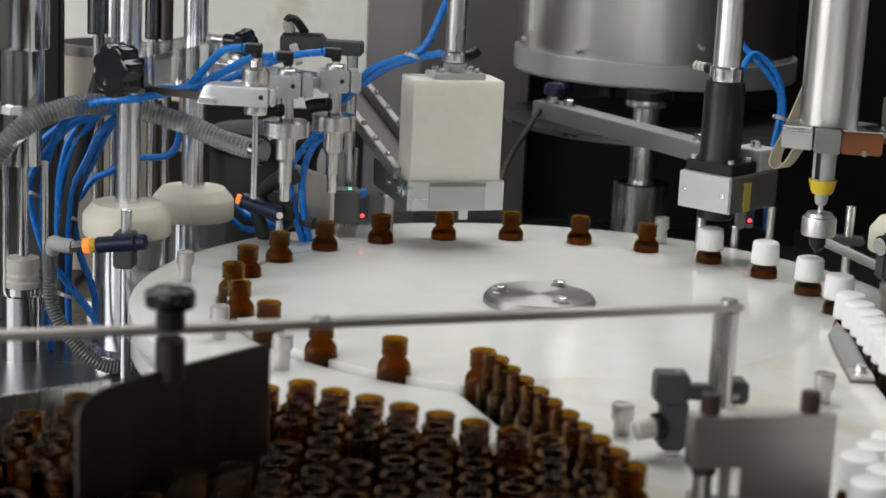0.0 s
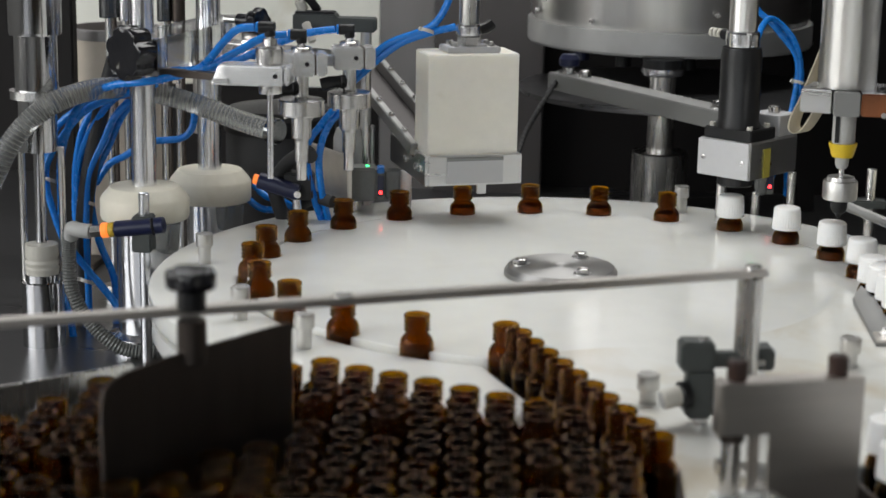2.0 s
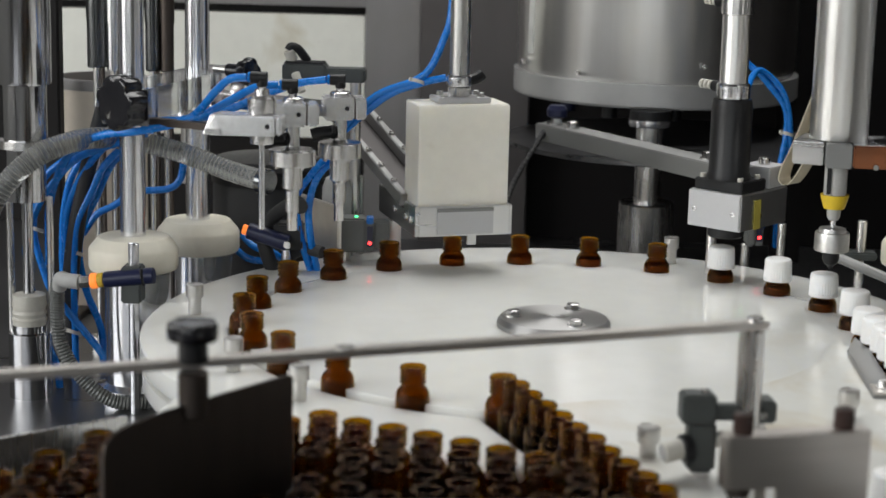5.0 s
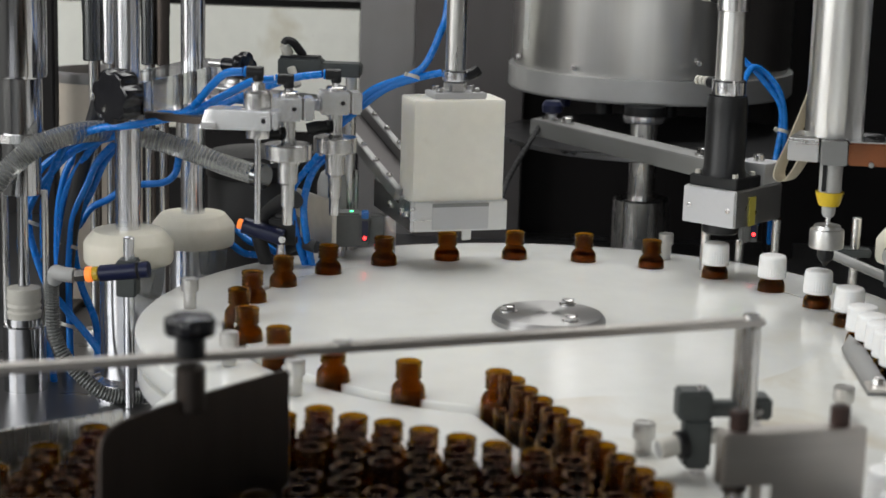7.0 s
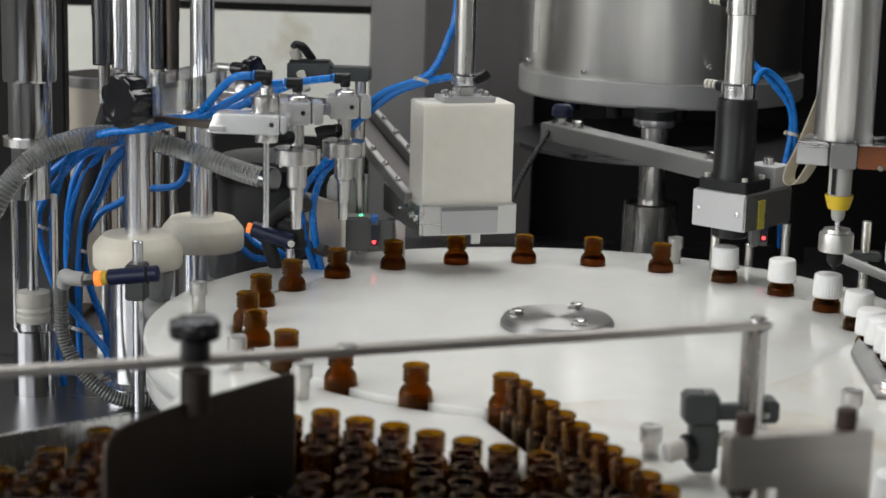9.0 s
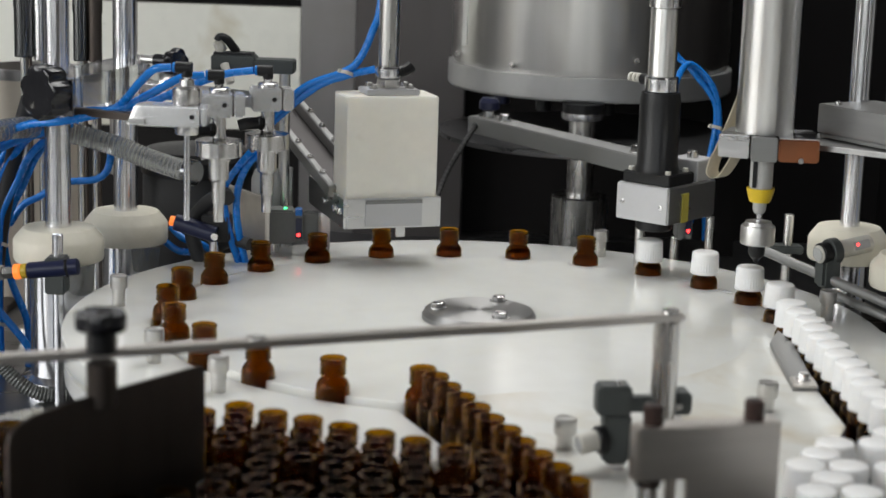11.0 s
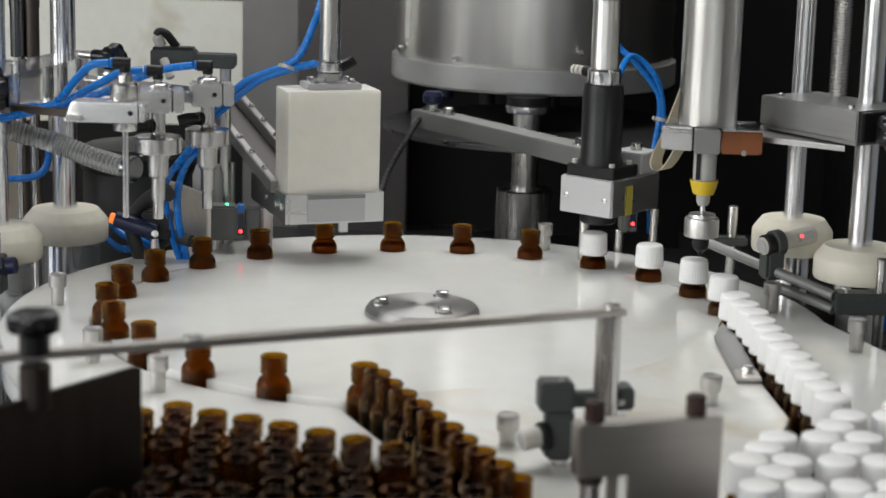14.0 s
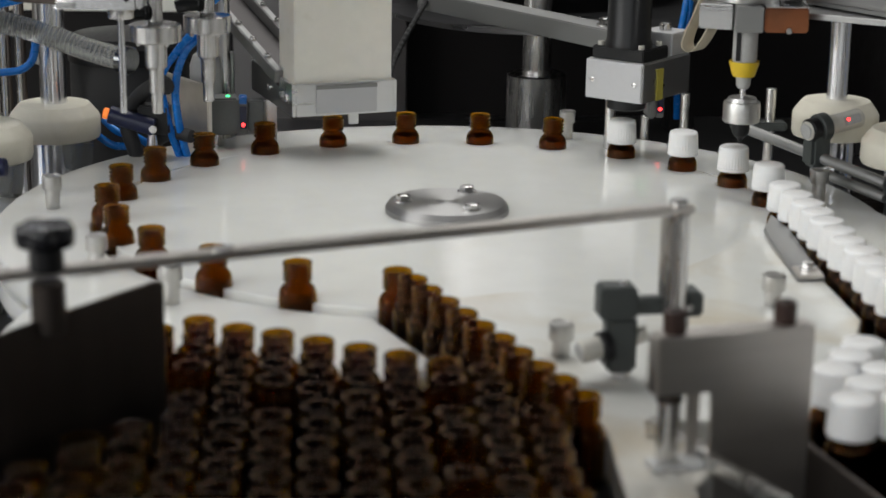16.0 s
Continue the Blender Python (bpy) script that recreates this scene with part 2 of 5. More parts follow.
def rod(p0, p1, r, seg=20, bm=None, edge=None):
    h = (Vector(p1) - Vector(p0)).length
    e = min(r * 0.15, 0.001) if edge is None else edge
    return lathe([(0, 0), (r - e, 0), (r, e), (r, h - e), (r - e, h), (0, h)], seg, bm, aim(p0, p1))


def box(lo, hi, bevel=0.001, bm=None, m=None):
    """A box between two corners with rounded edges."""
    own = bmesh.new()
    s = [b - a for a, b in zip(lo, hi)]
    c = [(a + b) / 2 for a, b in zip(lo, hi)]
    bmesh.ops.create_cube(own, size=1, matrix=Matrix.Translation(c) @ Matrix.Diagonal((*s, 1)))
    if bevel:
        bmesh.ops.bevel(own, geom=own.edges[:] + own.verts[:], offset=min(bevel, min(abs(v) for v in s) * 0.3), segments=2, affect="EDGES")
    if m is not None:
        bmesh.ops.transform(own, matrix=m, verts=own.verts)
    if bm is None:
        return own
    me = bpy.data.meshes.new("join")
    own.to_mesh(me)
    own.free()
    bm.from_mesh(me)
    bpy.data.meshes.remove(me)
    return bm


def slab(outline, z0, z1, bevel=0.0012, holes=()):
    """A plate cut to an outline (counter-clockwise), with its top edge rounded."""
    bm = bmesh.new()
    lower = [bm.verts.new((x, y, z0)) for x, y in outline]
    face = bm.faces.new(lower)
    up = bmesh.ops.extrude_face_region(bm, geom=[face])["geom"]
    bmesh.ops.translate(bm, vec=(0, 0, z1 - z0), verts=[v for v in up if isinstance(v, bmesh.types.BMVert)])
    top = [f for f in up if isinstance(f, bmesh.types.BMFace)]
    if bevel:
        bmesh.ops.bevel(bm, geom=[e for e in top[0].edges], offset=bevel, segments=2, affect="EDGES")
    bmesh.ops.triangulate(bm, faces=[f for f in bm.faces if len(f.verts) > 4])
    return bm


def smooth_line(points, steps=8):
    p = [Vector(q) for q in points]
    p = [2 * p[0] - p[1]] + p + [2 * p[-1] - p[-2]]
    out = []
    for i in range(1, len(p) - 2):
        for s in range(steps):
            t = s / steps
            out.append(0.5 * (2 * p[i] + (p[i + 1] - p[i - 1]) * t + (2 * p[i - 1] - 5 * p[i] + 4 * p[i + 1] - p[i + 2]) * t * t
                              + (3 * p[i] - p[i - 1] - 3 * p[i + 1] + p[i + 2]) * t ** 3))
    return out + [p[-2]]


def tube(points, r, seg=10, steps=8, ripple=0.0, bm=None):
    """A round tube along a smooth line; ripple gives corrugations."""
    bm = bm or bmesh.new()
    line = smooth_line(points, steps)
    rings, side = [], None
    for i, q in enumerate(line):
        d = (line[min(i + 1, len(line) - 1)] - line[max(i - 1, 0)]).normalized()
        side = (side - side.dot(d) * d).normalized() if side else d.orthogonal().normalized()
        up = d.cross(side)
        k = r - (ripple if i % 2 else 0)
        rings.append([bm.verts.new(q + k * (math.cos(a) * side + math.sin(a) * up)) for a in (2 * math.pi * j / seg for j in range(seg))])
    for a, b in zip(rings, rings[1:]):
        for i in range(seg):
            bm.faces.new((a[i], a[(i + 1) % seg], b[(i + 1) % seg], b[i]))
    for ring in (rings[0], rings[-1]):
        bm.faces.new(ring)
    return bm


def hex_bolt(parent, at, r=0.004, h=0.004, mat=None, name="bolt", turn=0):
    """A hexagon head with a washer under it."""
    bm = lathe([(0, 0), (r * 1.35, 0), (r * 1.35, h * 0.2), (r * 0.9, h * 0.2)], 20)
    lathe([(r, h * 0.2), (r, h * 0.9), (r * 0.85, h), (0, h)], 6, bm)
    return part(name, bm, mat or M_TURNED, parent, m=pose(*at, 0, 0, turn), smooth=30)


def socket_bolt(parent, at, r=0.003, h=0.003, m=None, mat=None):
    bm = lathe([(r, 0), (r, h * 0.85), (r * 0.88, h), (r * 0.5, h), (r * 0.5, h * 0.4), (0, h * 0.4)], 16)
    return part("screw", bm, mat or M_TURNED, parent, m=m if m is not None else pose(*at))


def polar(r, deg, z=0.0):
    return (r * math.cos(radians(deg)), r * math.sin(radians(deg)), z)


# ---- the hall ----
def structure(name, bm, mat, label, category):
    return tagged(part(name, bm, mat, smooth=0), label, category, kind="structure")


structure("floor", box((-3, -4, -0.1), (3, 3, 0), 0), M_FLOOR, "worn grey concrete floor of the production hall", "floor")
structure("wall_north", box((-3.0, 3.0, 0), (3.0, 3.15, 3.4), 0), M_WALL, "grey painted hall wall behind the machine", "wall")
# unseen wall, its opening cut for the added front fill lamp
wall_s = box((-3.0, -4.15, 0), (-2.95, -4.0, 3.4), 0)
box((0.6, -4.15, 0), (3.0, -4.0, 3.4), 0, wall_s)
box((-2.95, -4.15, 0), (0.6, -4.0, 1.35), 0, wall_s)
box((-2.95, -4.15, 2.85), (0.6, -4.0, 3.4), 0, wall_s)
structure("wall_south", wall_s, M_WALL, "grey painted hall wall with a window opening", "wall")
structure("wall_east", box((3.0, -4.15, 0), (3.15, 3.15, 3.4), 0), M_WALL, "grey painted hall wall", "wall")
wall_w = box((-3.15, -4.15, 0), (-3.0, -2.75, 3.4), 0)
box((-3.15, -0.25, 0), (-3.0, 3.15, 3.4), 0, wall_w)
box((-3.15, -2.75, 0), (-3.0, -0.25, 1.15), 0, wall_w)
box((-3.15, -2.75, 2.85), (-3.0, -0.25, 3.4), 0, wall_w)
structure("wall_west", wall_w, M_WALL, "grey painted hall wall with a window opening", "wall")
ceil = box((-3.15, -4.15, 3.4), (-1.1, 3.15, 3.55), 0)
box((1.3, -4.15, 3.4), (3.15, 3.15, 3.55), 0, ceil)
box((-1.1, -4.15, 3.4), (1.3, 0.25, 3.55), 0, ceil)
box((-1.1, 1.75, 3.4), (1.3, 3.15, 3.55), 0, ceil)
structure("ceiling", ceil, M_CEIL, "dark grey ceiling with a roof light opening", "ceiling")

# ---- the bottling machine: table and plates ----
RW, STEP, FIRST = 0.28, 15.0, 247.684        # pitch circle, pocket spacing, angle of the first pocket
BASE = 0.9704                                # level on which the bottles stand


def pocket(k):
    return polar(RW, FIRST - STEP * k, BASE)


def machine_table():
    t = thing("machine_table", (0, 0, 0.0), "stainless steel machine table carrying the filling line", "machine table")
    part("deck", box((-0.95, -1.05, 0.86), (0.85, 1.0, 0.885), 0.003), M_DECK, t)
    part("slide_plate", lathe([(0, 0.955), (0.37, 0.955), (0.37, BASE), (0, BASE)], 96), M_WHITE, t, "white plastic slide plate under the bottles")
    for x in (-0.9, 0.8):
        for y in (-1.0, 0.95):
            part("leg", box((x - 0.03, y - 0.03, 0), (x + 0.03, y + 0.03, 0.86), 0.003), M_SHEET, t)
    part("pedestal", lathe([(0, 0.885), (0.2, 0.885), (0.2, 0.955), (0, 0.955)], 64), M_STEEL, t)


def star_wheel():
    """A white wheel with a pocket for every bottle, open to the outside."""
    t = thing("star_wheel", (0, 0, 1.0), "white plastic indexing wheel with round bottle pockets", "star wheel")
    out, ro, rp = [], 0.2845, 0.0141
    for k in range(24):
        c = FIRST - 360 + STEP * k
        phi = math.acos((ro * ro - RW * RW - rp * rp) / (2 * RW * rp))
        half = math.degrees(math.asin(rp * math.sin(phi) / ro))
        a0, a1 = c - STEP + half, c - half
        out += [polar(ro, a0 + (a1 - a0) * i / 6)[:2] for i in range(7)]
        cx, cy = polar(RW, c)[:2]
        for i in range(19):
            a = radians(c) - phi - (2 * math.pi - 2 * phi) * i / 18
            out.append((cx + rp * math.cos(a), cy + rp * math.sin(a)))
    part("wheel", slab(out, -0.024, 0.0, 0.0008), M_WHITE, t, smooth=30)
    plate = lathe([(0, 0), (0.052, 0), (0.052, 0.004), (0.049, 0.0085), (0.047, 0.009), (0.010, 0.009), (0.0095, 0.0085), (0, 0.0085)], 64)
    hub = part("hub_plate", plate, M_HUB, t, "turned steel hub plate with three bolts", m=pose(0.0012, 0.0, 0))
    for a in (62.5, 182.5, 302.5):
        hex_bolt(hub, polar(0.0372, a, 0.009), 0.0062, 0.0056, turn=a + 12)


def arc(r, a0, a1, n, cx=0.0, cy=0.0):
    return [(cx + r * math.cos(radians(a0 + (a1 - a0) * i / n)), cy + r * math.sin(radians(a0 + (a1 - a0) * i / n))) for i in range(n + 1)]


CROWD = (-0.205, -0.76)


def guide_plates():
    t = thing("guide_plate", (0, 0, 1.0), "white plastic guide plate around the wheel", "guide plate")
    outline = arc(0.372, 4, 219, 90)                                  # back edge, right to left
    outline += [(-0.302, -0.345)] + arc(0.383, 104, 62.5, 14, *CROWD)   # edge above the waiting bottles
    outline += [(-0.0175, -0.400), (-0.014, -0.376), (-0.0525, -0.2905)]   # tongue beside the infeed
    outline += arc(0.2945, 259, -6, 120)
    outline += [(0.303, -0.06), (0.337, -0.335), (0.365, -0.36), (0.58, -0.36), (0.43, -0.147)]
    seen, clean = set(), []
    for q in outline:
        key = (round(q[0], 5), round(q[1], 5))
        if key not in seen:
            seen.add(key)
            clean.append(q)
    part("plate", slab(clean, -0.022, -0.003, 0.0010), M_WHITE, t, smooth=30)
    c = thing("cover_plate", (0, 0, 1.0), "white plastic cover plate between infeed and outfeed", "guide plate")
    out = arc(0.248, 279, 352, 24)
    out += [(0.2655, -0.045), (0.2830, -0.300), (0.246, -0.42), (0.205, -0.500), (0.113, -0.500), (0.146, -0.566), (0.128, -0.60), (0.125, -0.75), (0.092, -0.75), (0.090, -0.60), (0.0885, -0.52), (-0.0085, -0.283), (0.0, -0.262)]
    part("plate", slab(out_ccw(out), 0.0008, 0.0028, 0.0008), M_COVER, c, smooth=30)
    low = [(0.0885, -0.52), (0.090, -0.60), (0.092, -0.75), (0.125, -0.75), (0.128, -0.60), (0.146, -0.566), (0.113, -0.500), (0.205, -0.500), (0.246, -0.42), (0.2830, -0.300), (0.274, -0.17)]
    low += arc(0.295, -33, -88, 18) + [(-0.0015, -0.30)]
    part("under_plate", slab(out_ccw(low), -0.024, 0.0005, 0.0006), M_WHITE, c, smooth=30)


def out_ccw(q):
    s = sum(a[0] * b[1] - b[0] * a[1] for a, b in zip(q, q[1:] + q[:1]))
    return q if s > 0 else q[::-1]


def locating_pin():
    bm = lathe([(0, 0), (0.0058, 0), (0.0060, 0.0004), (0.0060, 0.0164), (0.0078, 0.0166), (0.0081, 0.0172), (0.0081, 0.0276), (0.0075, 0.0285), (0.0062, 0.0285), (0.0058, 0.0278), (0, 0.0278)], 32)
    return tagged(part("locating_pin", bm, M_PIN), "short turned steel locating pin on the white plate", "pin", "locating pins")


machine_table()
star_wheel()
guide_plates()
pin = locating_pin()
PINS = [(0.0711, -0.383, 0.9965), (0.2275, -0.270, 0.9975), (-0.1955, -0.2590, 0.997), (-0.3315, 0.008, 0.997), (-0.2612, -0.182, 0.997),
        (0.1242, 0.315, 0.997), (0.3265, 0.062, 0.997), (0.3785, -0.073, 0.997), (0.4135, -0.179, 0.997), (0.146, -0.372, 0.997)]
pin.matrix_basis = pose(*PINS[0])
for q in PINS[1:]:
    copy_thing(pin, pose(*q))


# ---- bottles ----
def bottle():
    """An amber dropper bottle with a threaded neck and thick walls."""
    p = [(0, 0.001), (0.0095, 0.0), (0.0128, 0.0006), (0.0136, 0.002), (0.0136, 0.0325), (0.0135, 0.0345), (0.0131, 0.0365), (0.0122, 0.0386), (0.0109, 0.0404), (0.0098, 0.0416), (0.0092, 0.0426),
         (0.0089, 0.0434), (0.0090, 0.0442), (0.0103, 0.0448), (0.0105, 0.0454), (0.0103, 0.0462), (0.0093, 0.0468), (0.0092, 0.0474), (0.0103, 0.0480), (0.0105, 0.0486), (0.0103, 0.0494), (0.0093, 0.0500), (0.0092, 0.0508),
         (0.0103, 0.0514), (0.0105, 0.0520), (0.0103, 0.0528), (0.0094, 0.0534), (0.0094, 0.0542), (0.0103, 0.0547), (0.0106, 0.0555), (0.0106, 0.0566), (0.0103, 0.0575), (0.0097, 0.0580), (0.0088, 0.0580), (0.0082, 0.0576), (0.0078, 0.0568),
         (0.0076, 0.0558), (0.0074, 0.0435), (0.0086, 0.0412), (0.0111, 0.0382), (0.0122, 0.0348), (0.0122, 0.0030), (0.0104, 0.0020), (0, 0.0026)]
    return tagged(part("bottle", lathe(p, 32), M_AMBER, smooth=70), "open amber glass bottle with a threaded neck", "bottle", "amber bottles")


def capped_bottle(src):
    ob = new("bottle", src.data)
    tagged(ob, "amber glass bottle closed with a ribbed white cap", "bottle", "capped bottles")
    z0, z1 = 0.0432, 0.0655
    p = [(0.0108, z0), (0.0139, z0), (0.0141, z0 + 0.0006), (0.0141, z0 + 0.003), (0.0141, z0 + 0.0032), (0.0133, z1 - 0.003), (0.0131, z1 - 0.0026), (0.0124, z1 - 0.0007), (0.0108, z1), (0, z1)]
    part("cap", lathe(p, 64, ribs=1, rib=0.0006, rz=(z0 + 0.0031, z1 - 0.0029)), M_CAP, ob, "ribbed white plastic screw cap", smooth=35)
    return ob


def liquid(ob):
    p = [(0, 0.0032), (0.0098, 0.0034), (0.0117, 0.0045), (0.0117, 0.0345), (0.0110, 0.0365), (0, 0.0365)]
    part("liquid", lathe(p, 24), M_LIQUID, ob, "dark brown liquid filling")
    return ob


b0 = bottle()
b0.matrix_basis = pose(*pocket(-1))
for k in range(0, 7):
    copy_thing(b0, pose(*pocket(k), 0, 0, 37 * k))
f0 = liquid(tagged(new("bottle", b0.data), "filled amber glass bottle still without a cap", "bottle", "amber bottles"))
f0.matrix_basis = pose(*pocket(7))
for k in range(8, 13):
    copy_thing(f0, pose(*pocket(k), 0, 0, 37 * k))
c0 = liquid(capped_bottle(b0))
c0.matrix_basis = pose(*pocket(13))
for k in range(14, 18):
    copy_thing(c0, pose(*pocket(k), 0, 0, 53 * k))

# infeed row
used = [Vector(pocket(-1)).xy]
d = Vector((0.1007, -0.2356)).normalized()
for i in range(1, 11):
    q = Vector((-0.0368, -0.2715)) + d * 0.0279 * i + Vector((-d.y, d.x)) * random.uniform(-0.0012, 0.0012)
    used.append(q)
    copy_thing(b0, pose(q.x, q.y, BASE, 0, 0, random.uniform(0, 360)))
# waiting bottles, packed in slanted rows
e1, e2 = Vector((0.896, -0.445)).normalized(), Vector((-0.445, -0.896)).normalized()
PL0, PL1 = Vector((-0.254, -0.645)), Vector((-0.1640, -0.512))      # foot of the dividing plate
for j in range(0, 17):
    for i in range(-14, 22):
        q = Vector((-0.158, -0.397)) + e1 * 0.0284 * (i + 0.5 * (j % 2)) + e2 * 0.0247 * j
        q += Vector((random.uniform(-1, 1), random.uniform(-1, 1))) * 0.0014
        rel = q - Vector(CROWD)
        if rel.length > 0.372 or q.y > -0.425 + (q.x + 0.388) * 0.92 or (q.x < -0.20 and q.y > 0.3554 + 2.6103 * q.x) or (q.x < -0.25 and q.y > -0.462) or q.y < -0.74 or q.x > 0.0735 or q.x < -0.47:
            continue
        s = max(0, min(1, (q - PL0).dot(PL1 - PL0) / (PL1 - PL0).length_squared))
        if (q - PL0 - s * (PL1 - PL0)).length < 0.0165 or any((q - u).length < 0.0262 for u in used):
            continue
        used.append(q)
        copy_thing(b0, pose(q.x, q.y, BASE, 0, 0, random.uniform(0, 360)))
# capped row at the outfeed, and the capped bottles gathered behind it
done = [Vector(pocket(k)).xy for k in (16, 17)]
a, b = Vector((0.2815, -0.0690)), Vector((0.3040, -0.3480))
for i in range(11):
    q = a.lerp(b, i / 10) + Vector((random.uniform(-0.001, 0.001), 0))
    if all((q - u).length > 0.0255 for u in done):
        done.append(q)
        copy_thing(c0, pose(q.x, q.y, BASE, 0, 0, random.uniform(0, 360)))
for j in range(0, 16):
    for i in range(0, 20):
        q = Vector((0.2925, -0.376)) + Vector((0.0285 * (i + 0.5 * (j % 2)) - 0.0285 * 4, 0.0018 * i - 0.0248 * j)) + Vector((random.uniform(-1, 1), random.uniform(-1, 1))) * 0.0010
        edge = max(0.266 + (q.y + 0.42) * (0.5 if q.y > -0.42 else 0.85), 0.1900 + (-0.455 - q.y) * 0.2825)
        if q.x < edge or q.x > 0.60 or q.y < -0.72 or any((q - u).length < 0.0272 for u in done):
            continue
        done.append(q)
        copy_thing(c0, pose(q.x, q.y, BASE, 0, 0, random.uniform(0, 360)))


def feed_table(name, c, r, label):
    t = thing(name, (c[0], c[1], 0.0), label, "turntable")
    part("disc", lathe([(0, 0.955), (r, 0.955), (r, BASE), (0, BASE)], 96), M_TABLE, t)
    part("pedestal", lathe([(0, 0.885), (0.12, 0.885), (0.12, 0.955), (0, 0.955)], 48), M_STEEL, t)
    return t


infeed = feed_table("infeed_turntable", CROWD, 0.384, "round dark steel infeed turntable full of waiting bottles")
ring = [(-0.415, 0.16), (-0.110, 0.43), (-0.112, 0.434), (-0.417, 0.164)]
part("rim_guard", slab(out_ccw(ring), 0.94, 1.000, 0.0006), M_STEEL, infeed, "bent steel rim guard", smooth=30)
feed_table("outfeed_turntable", (0.43, -0.70), 0.34, "round dark steel outfeed turntable under the capped bottles")
tbl = bpy.data.objects["machine_table"]
part("transfer_plate", box((-0.08, -0.50, 0.94), (0.42, -0.25, BASE - 0.0006), 0.0005), M_STEEL, tbl)


# ---- foreground: rail, divider, sensor bracket ----
def guide_rail():
    a, b = Vector((-0.46, -0.684, 1.114)), Vector((0.1360, -0.4310, 1.114))
    t = thing("guide_rail", (b.x, b.y, 1.0), "flat brushed steel rail on an upright post over the bottles", "rail")
    ang = math.degrees(math.atan2(b.y - a.y, b.x - a.x))
    n = (b - a).length
    t.matrix_basis = pose(b.x, b.y, 1.0, 0, 0, ang)
    part("bar", box((-n, -0.0058, 0.1100), (0.0085, 0.0058, 0.1151), 0.0010), M_SHEET, t)
    post = part("post", rod((0, 0, 0.003), (0, 0, 0.1100), 0.0068), M_STEEL, t)
    part("flat", box((-0.0075, -0.0012, 0.055), (0.0075, 0.0085, 0.1099), 0.001), M_STEEL, t)
    part("screw_head", lathe([(0.0055, 0.1151), (0.0055, 0.1171), (0.0045, 0.1181), (0, 0.1181)], 20), M_TURNED, t)
    part("washer", lathe([(0, 0.1151), (0.006, 0.1151), (0.006, 0.1161), (0, 0.1161)], 20), M_TURNED, t, m=pose(-0.285, 0, 0))


def star_knob(parent, m, r=0.02, h=0.014, lobes=6, stem=0.012):
    bm = bmesh.new()
    prof = [(0.45, -stem), (0.45, 0.0), (0.84, 0.0006), (0.97, 0.002), (1.0, h * 0.35), (1.0, h * 0.84), (0.95, h * 0.97), (0.86, h), (0.62, h * 0.96), (0.0, h * 0.95)]
    seg, rings = 72, []
    for q, z in prof:
        row = []
        for i in range(seg):
            a = 2 * math.pi * i / seg
            k = q * r * (1 - (0.17 if q > 0.7 else 0) * (0.5 - 0.5 * math.cos(lobes * a)) ** 2)
            row.append(bm.verts.new((k * math.cos(a), k * math.sin(a), z)))
        rings.append(row)
    for a, b in zip(rings, rings[1:]):
        for i in range(seg):
            bm.faces.new((a[i], a[(i + 1) % seg], b[(i + 1) % seg], b[i]))
    bm.faces.new(rings[0])
    bmesh.ops.remove_doubles(bm, verts=bm.verts, dist=1e-6)
    return part("star_knob", bm, M_KNOB, parent, "black lobed plastic knob", m=m, smooth=50)


def divider():
    """The dark plate among the waiting bottles, hung from the rail."""
    a, b = Vector((-0.254, -0.645)), Vector((-0.1640, -0.512))
    n = (b - a).length
    t = thing("divider_plate", (a.x, a.y, BASE), "dark steel divider plate hung from the rail by a knob", "divider plate", turn=math.degrees(math.atan2(b.y - a.y, b.x - a.x)))
    o = [(0, 0.003), (n, 0.003), (n, 0.115), (n - 0.0015, 0.1175), (n - 0.006, 0.1186), (n * 0.55, 0.1187), (n * 0.3, 0.1182), (n * 0.12, 0.1165), (n * 0.05, 0.1135), (n * 0.012, 0.1085), (0, 0.102)]
    bm = slab(out_ccw(o), -0.0012, 0.0012, 0.0004)
    bmesh.ops.transform(bm, matrix=pose(0, 0, 0, 90, 0, 0), verts=bm.verts)
    part("plate", bm, M_PLATE, t, smooth=30)
    s = n * 0.455
    part("stem", rod((s, 0.0, 0.110), (s, 0.0, 0.1378), 0.0092), M_PLATE, t, "dull steel stem")
    part("knob_neck", rod((s, 0, 0.1436), (s, 0, 0.1580), 0.0090, 24), M_BLACK, t)
    star_knob(t, pose(s, 0, 0.1562), 0.0158, 0.0125, 5, 0.0060)


